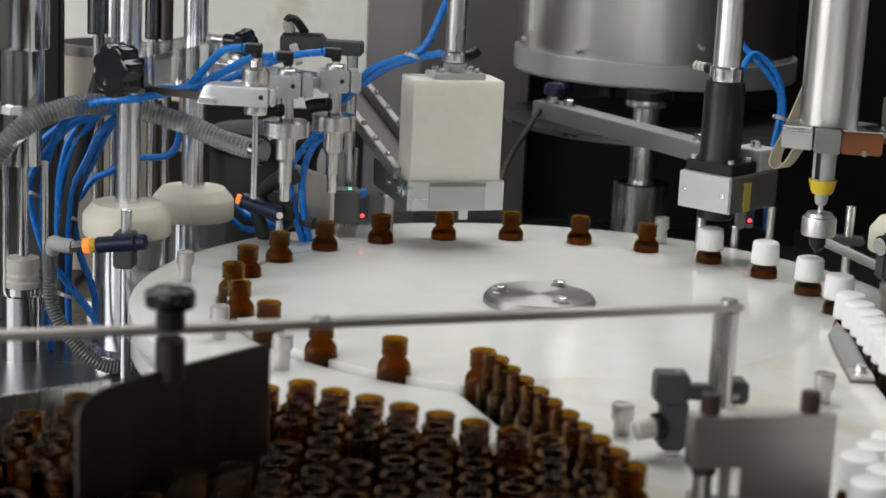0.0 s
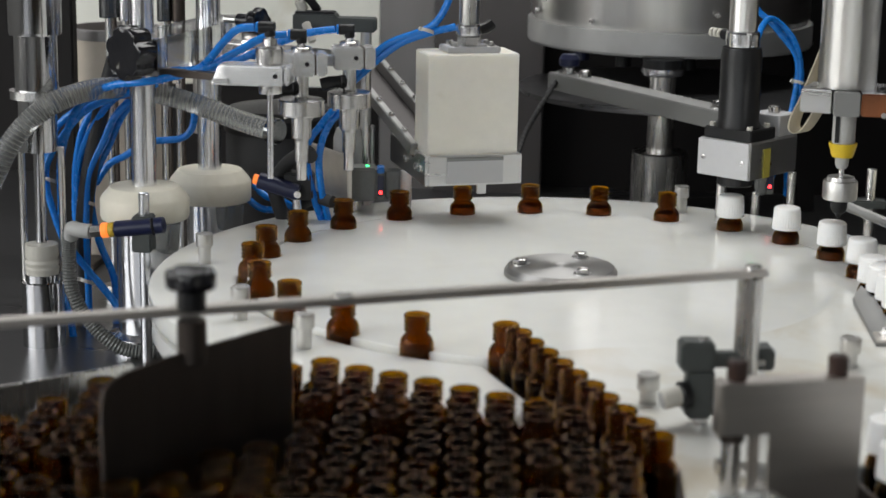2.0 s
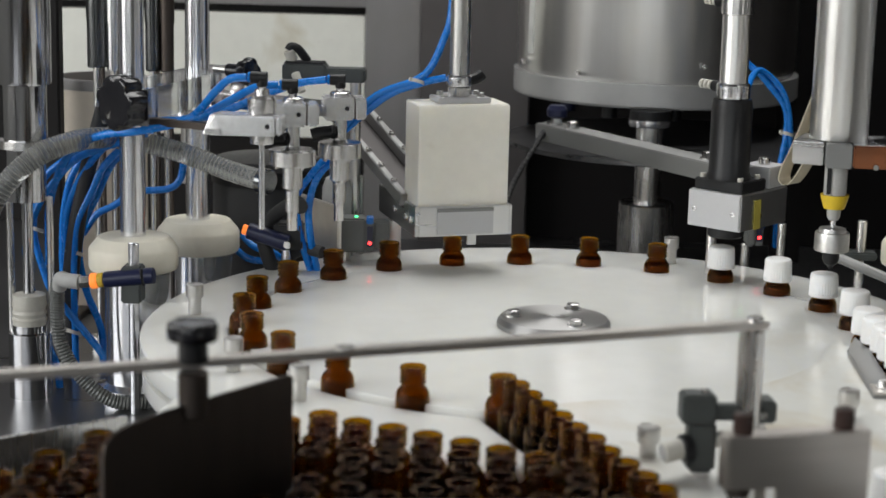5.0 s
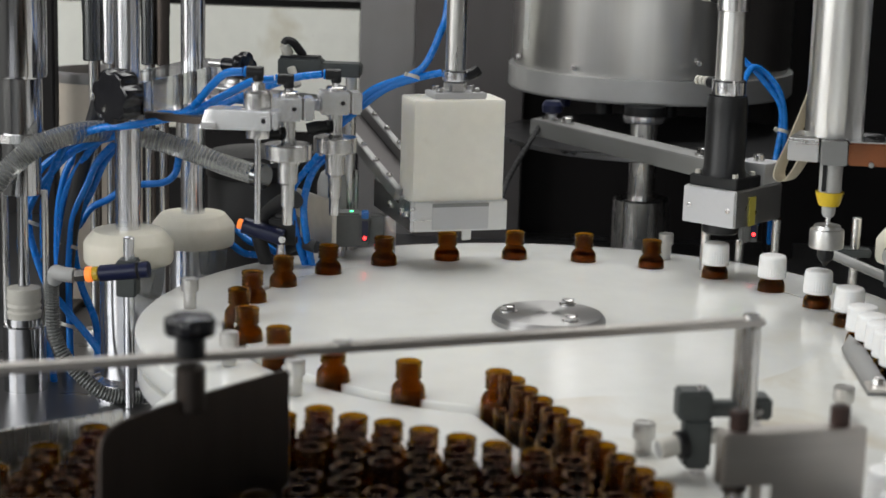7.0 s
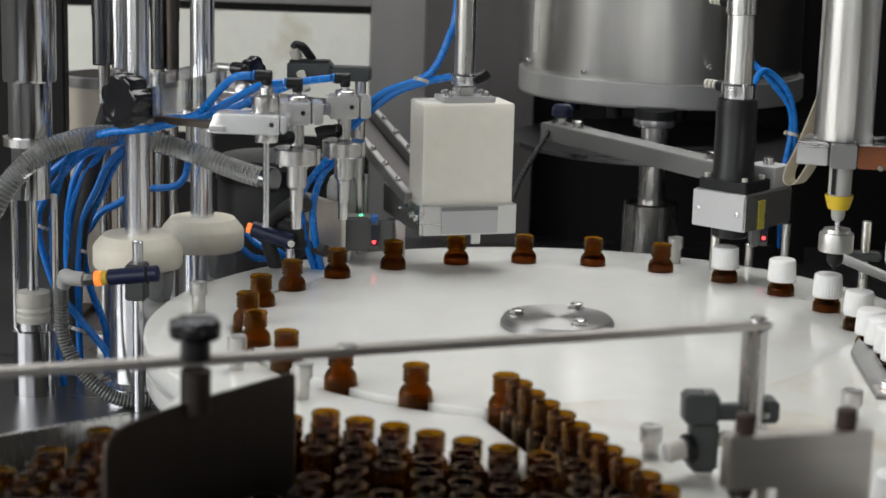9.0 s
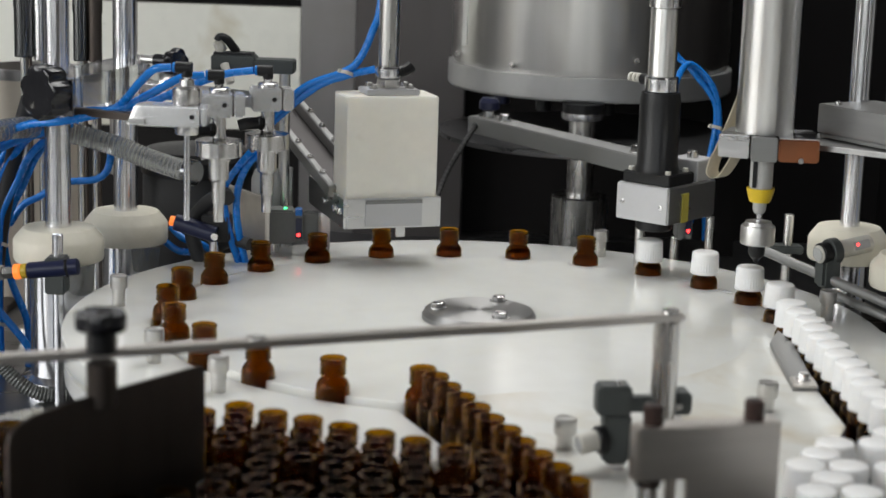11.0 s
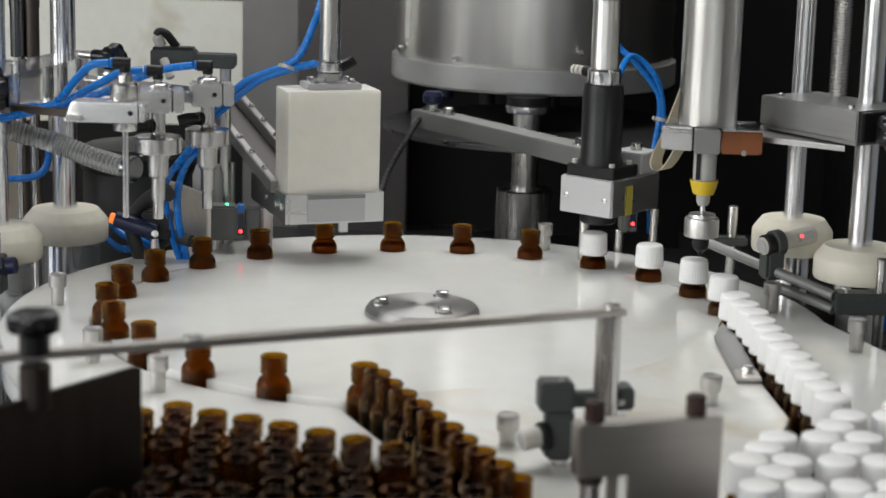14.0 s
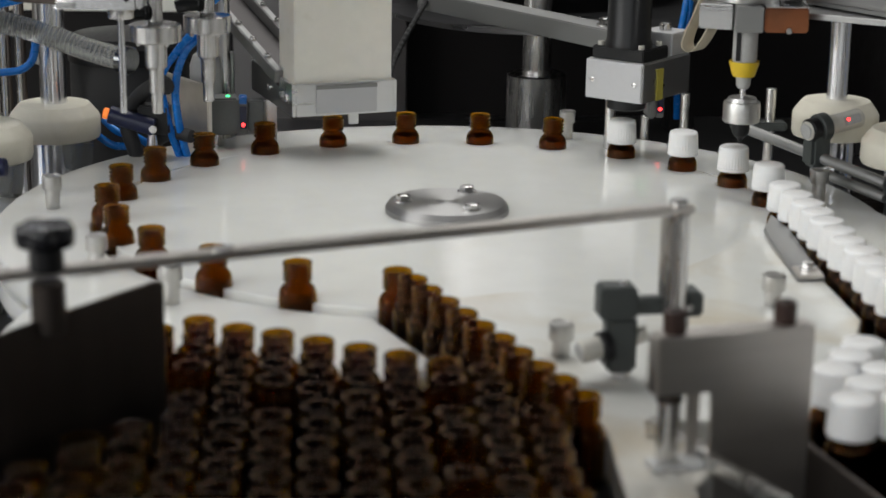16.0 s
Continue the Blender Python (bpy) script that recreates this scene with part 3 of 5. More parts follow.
def sensor_bracket():
    t = thing("sensor_bracket", (0.104, -0.424, 1.0075), "dark grey cross clamps holding a white barrel sensor", "sensor bracket", turn=8)
    t.scale = (0.86, 0.86, 0.86)
    part("upper_clamp", box((-0.017, -0.011, 0.040), (0.010, 0.012, 0.064), 0.002), M_GREY, t)
    arm = part("clamp_arm", box((-0.004, -0.006, 0.042), (0.054, 0.008, 0.054), 0.002), M_GREY, t)
    part("end_clamp", box((0.030, -0.011, 0.041), (0.058, 0.013, 0.059), 0.002), M_GREY, t)
    part("lower_clamp", box((-0.011, -0.010, 0.0), (0.011, 0.010, 0.042), 0.003), M_GREY, t)
    part("foot", rod((0.002, 0.0, -0.0055), (0.002, 0.0, 0.001), 0.007, 20), M_TURNED, t)
    part("collar", rod((-0.008, -0.004, 0.020), (-0.016, -0.0055, 0.019), 0.0115, 24), M_BLACK, t)
    s = part("sensor", rod((-0.012, -0.004, 0.020), (-0.031, -0.0085, 0.0165), 0.0083, 24), M_SENSOR, t, "off-white barrel sensor")
    part("lens", rod((-0.0305, -0.0084, 0.0166), (-0.0316, -0.0087, 0.0164), 0.0066, 20), M_LIGHTGREY, s)
    part("cable_gland", rod((0.010, 0.0, 0.024), (0.020, -0.002, 0.028), 0.006, 16), M_SENSOR, t)
    socket_bolt(t, (0.001, -0.003, 0.064), 0.0035, 0.003)
    socket_bolt(arm, None, 0.003, 0.003, m=pose(0.047, -0.011, 0.049, 90, 0, 0))


def steel_bracket():
    t = thing("steel_bracket", (0.152, -0.570, 1.003), "folded brushed steel bracket with two brown thumb nuts", "bracket", turn=17)
    o = [(-0.0450, 0.0445), (-0.0150, 0.0445), (-0.0150, -0.030), (0.0450, -0.030), (0.0450, 0.0775), (-0.0450, 0.0775)]
    bm = slab(out_ccw(o), -0.0012, 0.0012, 0.0006)
    bmesh.ops.transform(bm, matrix=pose(0, 0, 0, 90, 0, 0), verts=bm.verts)
    part("front_plate", bm, M_SHEET, t, smooth=30)
    part("top_flange", box((-0.0450, 0.0014, 0.0752), (0.0450, 0.0135, 0.0775), 0.0008), M_SHEET, t)
    part("side_flange", box((-0.0474, -0.0010, 0.0445), (-0.0452, 0.0120, 0.0770), 0.0008), M_SHEET, t)
    part("leg", box((-0.0235, 0.0100, 0.0), (-0.0165, 0.0125, 0.0750), 0.0006), M_SHEET, t)
    part("spacer", lathe([(0, 0.039), (0.0070, 0.039), (0.0074, 0.040), (0.0074, 0.0445), (0, 0.0445)], 28), M_PLATE, t, "dark ring", m=pose(-0.036, 0.0070, 0))
    part("stud", lathe([(0, 0.005), (0.0056, 0.005), (0.0060, 0.006), (0.0060, 0.039), (0, 0.039)], 28), M_TURNED, t, m=pose(-0.036, 0.0070, 0))
    part("foot_plate", box((-0.0460, 0.0000, 0.0), (-0.0160, 0.0140, 0.0050), 0.0006), M_WHITE, t, "white plastic foot")
    for x in (-0.035, 0.030):
        nut = part("thumb_nut", lathe([(0, 0), (0.0058, 0), (0.0061, 0.0008), (0.0061, 0.0112), (0.0052, 0.0125), (0, 0.0125)], 40, ribs=1, rib=0.0005, rz=(0.0007, 0.0113)), M_BROWN, t, "brown knurled thumb nut", m=pose(x, 0.0065, 0.0775))
        part("slot", rod((0, 0, 0.0124), (0, 0, 0.0129), 0.0026, 16), M_BLACK, nut)


def guide_strips():
    t = thing("guide_strip", (0.112, -0.520, 1.003), "thin steel guide strip bolted to the white plate", "guide strip")
    part("strip", box((0, -0.0032, 0.0), (0.130, 0.0032, 0.009), 0.0008), M_STEEL, t, m=pose(0, 0, 0, 0, 0, -63))
    part("clip", box((0.030, -0.0060, 0.0), (0.046, 0.0062, 0.0105), 0.0012), M_STEEL, t, m=pose(0, 0, 0, 0, 0, -63))
    part("washer", lathe([(0, 0), (0.0085, 0), (0.0085, 0.002), (0.0045, 0.002), (0.0045, 0.005), (0, 0.005)], 24), M_TURNED, t, m=pose(0.0067, -0.0547, 0))
    g = thing("outfeed_guard", (0.1902, -0.5105, 1.0), "dark steel guard strip along the capped bottles", "guide strip")
    part("strip", box((0, -0.0015, -0.03), (0.22, 0.0015, 0.006), 0.0005), M_PLATE, g, m=pose(0, 0, 0, 0, 0, -74.2))
    w = thing("deflector", (0.262, -0.045, 1.0028), "grey steel deflector blade bolted at the outfeed", "deflector")
    o = [(0.0045, 0.004), (-0.0065, -0.028), (-0.0070, -0.042), (-0.0060, -0.166), (0.0150, -0.162), (0.0135, -0.10), (0.0115, -0.040)]
    bm = slab(out_ccw(o), 0.0, 0.0026, 0.0008)
    for v in bm.verts:                                   # the free end is bent up
        k = max(0.0, (v.co.y + 0.130) / 0.130)
        v.co.z += 0.0075 * k * (0.35 + 40 * (v.co.x + 0.006))
    part("blade", bm, M_BRKT, w, smooth=40)
    part("tab", box((-0.0055, -0.166, 0.0028), (0.0140, -0.140, 0.0052), 0.0008), M_SHEET, w)
    hex_bolt(w, (0.0045, -0.150, 0.0052), 0.0045, 0.0060, turn=15)


guide_rail()
divider()
sensor_bracket()
steel_bracket()
guide_strips()


# ---- columns with white collars ----
def guide_column(at, r, rc, z0, z1, rs, top=1.75):
    t = thing("guide_column", (at[0], at[1], 0.885), "chromed guide column in a turned ivory nylon collar", "column", "guide columns")
    z = -0.885
    part("shaft", rod((0, 0, z1 + z - 0.004), (0, 0, top + z), r, 36), M_CHROME, t)
    h = z1 - z0
    prof = [(r * 0.98, h), (rc * 0.66, h), (rc * 0.78, h * 0.97), (rc * 0.955, h * 0.70), (rc, h * 0.60), (rc, h * 0.10), (rc * 0.97, 0.0), (rs * 0.8, 0.0)]
    part("collar", lathe(prof, 64), M_NYLON, t, "ivory nylon collar", m=pose(0, 0, z0 + z), smooth=35)
    part("sleeve", lathe([(0, 0.0), (rs * 1.35, 0.0), (rs * 1.35, 0.010), (rs, 0.014), (rs, z0 + z), (0, z0 + z)], 48), M_CHROME, t, "polished steel sleeve")
    if at[0] < 0:
        part("drip_cone", lathe([(0.006, 0), (0.010, 0.002), (0.012, 0.010), (0.013, 0.020), (0.0135, 0.030)], 24), M_HOSE, t, "clear drip cone", m=pose(rc * 0.62, -rc * 0.52, z0 + z - 0.030))


guide_column((-0.415, 0.12), 0.0125, 0.0440, 1.014, 1.047, 0.0285)
guide_column((-0.3805, 0.27), 0.0128, 0.0440, 1.003, 1.037, 0.0250)
guide_column((0.361, 0.17), 0.0098, 0.0395, 1.034, 1.068, 0.0200)
guide_column((0.4132, 0.10), 0.0116, 0.0425, 1.023, 1.056, 0.0220)


def column_clamp():
    t = thing("column_clamp", (-0.415, 0.12, 1.160), "clear acrylic clamp block with a black star knob on the columns", "clamp", turn=77)
    part("block", box((-0.030, -0.032, 0), (0.205, 0.018, 0.036), 0.0012), M_CLEAR, t)
    part("end_plate", box((-0.0335, -0.034, 0.001), (-0.0305, 0.004, 0.035), 0.0008), M_POLISHED, t, "polished end plate")
    star_knob(t, Matrix.Translation((-0.0385, -0.019, 0.0245)) @ pose(0, 0, 0, 0, 0, -24) @ pose(0, 0, 0, 0, -90, 0) @ pose(0, 0, 0, 0, 0, 20), 0.0268, 0.023, 7, 0.004)
    b = star_knob(t, Matrix.Translation((0.120, -0.066, 0.040)) @ pose(0, 0, 0, 90, 0, -20), 0.0150, 0.012, 5, 0.020)
    part("stem", rod((0, 0, -0.040), (0, 0, -0.016), 0.004, 14), M_STEEL, b)


column_clamp()


# ---- filling station ----
def push_in_elbow(parent, z, way):
    """A black elbow: a short upright barrel, a level barrel along the way, and a blue release ring."""
    d = Vector(way).normalized()
    bm = rod((0, 0, z), (0, 0, z + 0.0125), 0.0052, 20, edge=0.0012)
    rod(Vector((0, 0, z + 0.0085)) - d * 0.005, Vector((0, 0, z + 0.0085)) + d * 0.0105, 0.0056, 20, bm, edge=0.0008)
    e = part("elbow", bm, M_BLACK, parent, "black push-in elbow", smooth=40)
    part("ring", rod(Vector((0, 0, z + 0.0085)) + d * 0.0105, Vector((0, 0, z + 0.0085)) + d * 0.0130, 0.0050, 18), M_BLUE, e, "blue release ring")
    part("tail", rod((0, 0, z - 0.005), (0, 0, z + 0.001), 0.0042, 6), M_TURNED, e)


def filling_nozzle(k, tip, dx, ring, turn):
    x, y, _ = pocket(k)
    t = thing("filling_nozzle", (x + dx, y, tip), "turned steel filling nozzle held in a milled block", "nozzle", "filling nozzles")
    p = [(0, 0), (0.0048, 0), (0.0052, 0.001), (0.0052, 0.017), (0.0066, 0.0185), (0.0068, 0.039), (0.0098, 0.042), (0.0100, 0.0635), (ring - 0.001, 0.0640), (ring, 0.0650), (ring, 0.0785), (ring - 0.0008, 0.0795), (0.0082, 0.0798), (0.0068, 0.082), (0.0068, 0.1035), (0, 0.1035)]
    part("body", lathe(p, 40), M_TURNED, t)
    m = pose(0.004, 0, 0, 0, 0, turn)
    h = part("holder", box((-0.021, -0.016, 0.1030), (0.0085, 0.016, 0.1255), 0.0018), M_MILLED, t, "milled aluminium holder", m=m)
    part("clamp_half", box((0.0098, -0.0155, 0.1034), (0.0205, 0.0155, 0.1250), 0.0018), M_MILLED, t, "milled clamp half", m=m)
    part("slot", box((0.0084, -0.0140, 0.1040), (0.0099, 0.0140, 0.1245), 0.0001), M_PLATE, t, m=m)
    socket_bolt(h, None, 0.0022, 0.0008, m=pose(0.001, -0.0160, 0.1150, 90, 0, 0), mat=M_BLACK)
    part("washer", lathe([(0, 0.1255), (0.0098, 0.1255), (0.0102, 0.1262), (0.0102, 0.1290), (0.0090, 0.1300), (0, 0.1300)], 28), M_TURNED, t)
    push_in_elbow(t, 0.1330, (-1.0, -0.12, 0.0))
    for a in (40, 130, 220, 310):
        socket_bolt(t, None, 0.0020, 0.0025, m=pose((ring - 0.005) * math.cos(radians(a)), (ring - 0.005) * math.sin(radians(a)), 0.0640, 180, 0, 0))
    port = part("side_port", tube([(-0.004, -0.004, 0.0900), (-0.018, -0.008, 0.0895), (-0.027, -0.009, 0.0870)], 0.0062, 14), M_BLACK, t, "black side hose stub")
    part("nut", rod((-0.005, -0.004, 0.0900), (-0.009, -0.0055, 0.0899), 0.0075, 6), M_BLACK, port)
    return t


filling_nozzle(6, 1.0600, 0.0035, 0.0228, 10)
filling_nozzle(7, 1.0590, 0.0052, 0.0220, 14)


def probe_head():
    t = thing("probe_head", (-0.2737, 0.0357, 1.074), "polished wedge-shaped holder with a slim steel probe", "probe")
    part("probe", rod((0, 0, 0), (0, 0, 0.083), 0.0029, 20), M_CHROME, t)
    o = [(-0.0530, -0.012), (-0.0400, -0.016), (0.0140, -0.016), (0.0140, 0.014), (-0.0400, 0.014), (-0.0530, 0.002)]
    bm = slab(out_ccw(o), 0.0895, 0.1080, 0.0016)
    for v in bm.verts:                                   # the free end is bevelled
        if v.co.x < -0.045 and v.co.z > 0.10:
            v.co.x += 0.0065
    part("holder", bm, M_MILLED, t, "polished aluminium wedge holder", smooth=30)
    part("clamp_half", box((0.0150, -0.0150, 0.0900), (0.0205, 0.0135, 0.1075), 0.0016), M_MILLED, t, "milled clamp half")
    part("key", box((-0.0500, -0.0195, 0.0905), (-0.0360, -0.0162, 0.0960), 0.0008), M_TURNED, t)
    socket_bolt(t, None, 0.0022, 0.0008, m=pose(0.0075, -0.0160, 0.0985, 90, 0, 0), mat=M_BLACK)
    part("cap_nut", lathe([(0, 0.108), (0.0132, 0.108), (0.0136, 0.109), (0.0136, 0.1225), (0.0120, 0.1250), (0.0070, 0.1255), (0.0066, 0.131), (0, 0.131)], 36), M_TURNED, t)
    part("foot", lathe([(0, 0.0805), (0.0105, 0.0805), (0.0110, 0.0815), (0.0110, 0.0893), (0, 0.0893)], 28), M_TURNED, t)
    push_in_elbow(t, 0.1330, (-1.0, -0.05, 0.02))


def nozzle_carrier():
    t = thing("nozzle_carrier", (-0.38, 0.27, 1.13), "aluminium carrier arm between the columns and the nozzles", "arm")
    part("arm", box((0, -0.012, 0.036), (0.165, 0.012, 0.046), 0.0015), M_POLISHED, t, m=pose(0, 0, 0, 0, 0, -30))
    part("cross_arm", box((0.060, -0.011, 0.036), (0.180, 0.011, 0.048), 0.0015), M_POLISHED, t, "polished cross arm", m=pose(-0.012, -0.045, 0, 0, 0, -22))
    part("link_bar", box((-0.03, -0.006, 0), (0.085, 0.006, 0.007), 0.001), M_PLATE, t, "dark flat link bar", m=pose(-0.002, -0.176, 0.030, 0, 0, -21))


def probe_arm():
    """The dark jointed arm with its cable plug, behind the nozzles."""
    t = thing("jointed_sensor", (-0.217, 0.300, 0.885), "dark grey jointed sensor arm on a steel post", "sensor arm")
    part("post", rod((0, 0, 0), (0, 0, 0.300), 0.0060, 24), M_STEEL, t)
    part("end_block", box((-0.034, -0.012, 0.2990), (0.0105, 0.014, 0.3135), 0.0015), M_GREY, t)
    part("body", box((-0.0770, -0.012, 0.3000), (-0.0300, 0.012, 0.3170), 0.0015), M_GREY, t, "dark grey sensor body")
    part("lid", box((-0.0750, -0.010, 0.3172), (-0.0330, 0.010, 0.3195), 0.0010), M_BLACK, t)
    part("tip", rod((-0.0625, -0.014, 0.3080), (-0.0540, -0.022, 0.2890), 0.0046, 18), M_SENSOR, t, "pale sensor tip")
    plug = part("plug", rod((-0.0670, 0, 0.3195), (-0.0715, -0.002, 0.3305), 0.0058, 18), M_SENSOR, t, "pale cable plug")
    part("plug_cap", tube([(-0.0715, -0.002, 0.3305), (-0.0690, -0.001, 0.3345), (-0.0620, 0, 0.3325), (-0.0560, 0.002, 0.3250), (-0.0520, 0.004, 0.3190)], 0.0046, 12), M_BLACK, plug, "black bent cable end")


probe_head()
nozzle_carrier()
probe_arm()


# ---- hoses and blue air tubes ----
def line(name, pts, r, mat, label, category, group="", seg=10, steps=8, ripple=0.0):
    ob = part(name, tube(pts, r, seg, steps, ripple), mat, smooth=50 if not ripple else 0)
    return tagged(ob, label, category, group)


def hose_spiral(pts, r, turns, wire):
    c = smooth_line(pts, 20)
    out = []
    for i, q in enumerate(c):
        dd = (c[min(i + 1, len(c) - 1)] - c[max(i - 1, 0)]).normalized()
        s = dd.cross(Vector((0, 1, 0.2))).normalized()
        u = dd.cross(s)
        for k in range(6):
            f = i + k / 6
            nxt = c[min(i + 1, len(c) - 1)]
            w = 2 * math.pi * turns * f / len(c)
            out.append(q.lerp(nxt, k / 6) + r * (math.cos(w) * s + math.sin(w) * u))
    return tube(out, wire, 4, 1)


HOSE = [(-0.551, 0.055, 1.052), (-0.53, 0.058, 1.094), (-0.504, 0.065, 1.124), (-0.474, 0.085, 1.14), (-0.446, 0.125, 1.142), (-0.412, 0.165, 1.132), (-0.367, 0.163, 1.121), (-0.327, 0.15, 1.110), (-0.282, 0.12, 1.104)]
hose = line("suction_hose", HOSE, 0.0105, M_HOSE, "clear plastic hose with a steel wire spiral", "hose", seg=16)
part("spiral", hose_spiral(HOSE, 0.0103, 74, 0.00024), M_SENSOR, hose, "steel wire spiral", smooth=0)
clampr = part("hose_clamp", rod((-0.289, 0.1245, 1.1048), (-0.280, 0.1190, 1.1038), 0.0128), M_DARKSTEEL, hose, "steel band clamp")

BLUE = [
    [(-0.497, 0.175, 0.99), (-0.494, 0.17, 1.06), (-0.46, 0.16, 1.120), (-0.399, 0.12, 1.158), (-0.355, 0.10, 1.167), (-0.322, 0.06, 1.198), (-0.304, 0.036, 1.213), (-0.2880, 0.035, 1.2155)],
    [(-0.506, 0.14, 1.01), (-0.502, 0.135, 1.075), (-0.476, 0.12, 1.128), (-0.44, 0.10, 1.148), (-0.399, 0.09, 1.155), (-0.349, 0.09, 1.168), (-0.316, 0.095, 1.185), (-0.290, 0.10, 1.199), (-0.2695, 0.1048, 1.2015)],
    [(-0.40, 0.17, 1.155), (-0.346, 0.17, 1.161), (-0.301, 0.17, 1.180), (-0.262, 0.17, 1.195), (-0.2315, 0.1682, 1.2005)],
    [(-0.240, 0.235, 1.120), (-0.220, 0.25, 1.141), (-0.179, 0.25, 1.176), (-0.145, 0.25, 1.190), (-0.118, 0.25, 1.197)],
    [(-0.226, 0.245, 1.141), (-0.190, 0.25, 1.176), (-0.150, 0.25, 1.193), (-0.134, 0.25, 1.207), (-0.122, 0.255, 1.235), (-0.115, 0.26, 1.262), (-0.112, 0.26, 1.33)],
    [(-0.403, 0.13, 1.147), (-0.431, 0.13, 1.137), (-0.456, 0.13, 1.128), (-0.478, 0.13, 1.116), (-0.498, 0.13, 1.093), (-0.511, 0.13, 1.074), (-0.525, 0.13, 1.038), (-0.524, 0.13, 1.001), (-0.513, 0.13, 0.949), (-0.498, 0.13, 0.909), (-0.494, 0.13, 0.88)],
    [(-0.411, 0.155, 1.148), (-0.442, 0.155, 1.139), (-0.468, 0.155, 1.129), (-0.49, 0.155, 1.115), (-0.513, 0.155, 1.095), (-0.523, 0.155, 1.066), (-0.525, 0.155, 1.039), (-0.52, 0.155, 1.014), (-0.508, 0.155, 0.979), (-0.491, 0.155, 0.957), (-0.454, 0.155, 0.91), (-0.445, 0.155, 0.875)],
    [(-0.419, 0.165, 1.139), (-0.44, 0.165, 1.123), (-0.457, 0.165, 1.104), (-0.467, 0.165, 1.082), (-0.482, 0.165, 1.051), (-0.487, 0.165, 1.013), (-0.488, 0.165, 0.978), (-0.487, 0.165, 0.901), (-0.486, 0.165, 0.865)],
    [(-0.411, 0.185, 1.141), (-0.435, 0.185, 1.124), (-0.453, 0.185, 1.104), (-0.467, 0.185, 1.074), (-0.481, 0.185, 1.045), (-0.487, 0.185, 1.013), (-0.48, 0.185, 0.973), (-0.465, 0.185, 0.932), (-0.464, 0.185, 0.89), (-0.466, 0.185, 0.86)],
    [(-0.389, 0.235, 1.104), (-0.389, 0.235, 1.097), (-0.393, 0.235, 1.083), (-0.405, 0.235, 1.074), (-0.43, 0.235, 1.071), (-0.443, 0.235, 1.068), (-0.463, 0.235, 1.054), (-0.481, 0.235, 1.044), (-0.496, 0.235, 1.023)],
    [(-0.48, 0.2, 1.118), (-0.498, 0.2, 1.088), (-0.506, 0.2, 1.053), (-0.508, 0.2, 1.023), (-0.508, 0.2, 0.987), (-0.501, 0.2, 0.933), (-0.5, 0.2, 0.854)],
    [(-0.235, 0.19, 1.118), (-0.251, 0.20, 1.098), (-0.265, 0.20, 1.074), (-0.260, 0.20, 1.033), (-0.249, 0.22, 0.985)],
    [(-0.225, 0.20, 1.118), (-0.243, 0.20, 1.098), (-0.252, 0.20, 1.068), (-0.250, 0.20, 1.033), (-0.243, 0.22, 0.985)],
    [(-0.34, 0.31, 1.012), (-0.325, 0.30, 1.002), (-0.305, 0.30, 0.996), (-0.29, 0.32, 0.98)],
    [(-0.345, 0.30, 0.998), (-0.33, 0.30, 0.988), (-0.31, 0.30, 0.986), (-0.30, 0.33, 0.97)],
    [(0.183, 0.30, 1.30), (0.190, 0.35, 1.225), (0.216, 0.35, 1.195), (0.240, 0.35, 1.165), (0.243, 0.35, 1.135), (0.236, 0.34, 1.085), (0.24, 0.36, 1.01)],
    [(0.185, 0.25, 1.178), (0.202, 0.33, 1.199), (0.216, 0.35, 1.202), (0.239, 0.35, 1.177), (0.247, 0.35, 1.135), (0.240, 0.35, 1.09), (0.215, 0.33, 1.02)],
    [(0.400, 0.16, 1.30), (0.437, 0.12, 1.262), (0.474, 0.12, 1.222), (0.493, 0.12, 1.182), (0.499, 0.12, 1.138), (0.493, 0.12, 1.083), (0.466, 0.12, 1.021), (0.44, 0.13, 0.95)],
]
for i, q in enumerate(BLUE):
    line("air_tube", q, 0.0038 if i < 15 else 0.0034, M_BLUE, "bright blue plastic air tube", "air tube", "blue air tubes")
TIES = [((-0.147, 0.25, 1.1915), 0.0065), ((0.2445, 0.35, 1.135), 0.0062), ((-0.5182, 0.145, 1.0438), 0.0062), ((-0.4868, 0.17, 1.0163), 0.0070), ((-0.4879, 0.165, 0.9341), 0.0075)]
for q, r in TIES:
    bm = lathe([(r, -0.0018), (r + 0.001, -0.0018), (r + 0.001, 0.0018), (r, 0.0018), (r, -0.0018)], 20)
    box((r, -0.002, -0.002), (r + 0.0035, 0.002, 0.002), 0.0004, bm)
    tagged(part("cable_tie", bm, M_SENSOR, m=pose(*q, 10, -20, 200)), "white cable tie round the blue tubes", "cable tie", "cable ties")
line("cable_conduit", [(-0.4745, 0.058, 1.012), (-0.476, 0.06, 0.985), (-0.473, 0.06, 0.950), (-0.455, 0.06, 0.918), (-0.425, 0.06, 0.895), (-0.39, 0.07, 0.889)], 0.0075, M_CONDUIT,
     "grey corrugated cable conduit", "conduit", steps=22, ripple=0.0013)
line("rubber_hose", [(-0.455, 0.17, 1.165), (-0.468, 0.17, 1.12), (-0.482, 0.17, 1.06), (-0.492, 0.17, 0.99), (-0.495, 0.17, 0.889)], 0.0085, M_RUBBER, "bent black rubber hose", "hose")
line("rubber_hose", [(-0.29, 0.215, 0.99), (-0.30, 0.21, 1.03), (-0.288, 0.205, 1.055), (-0.262, 0.17, 1.075), (-0.25, 0.125, 1.08)], 0.0075, M_RUBBER, "bent black rubber hose", "hose")
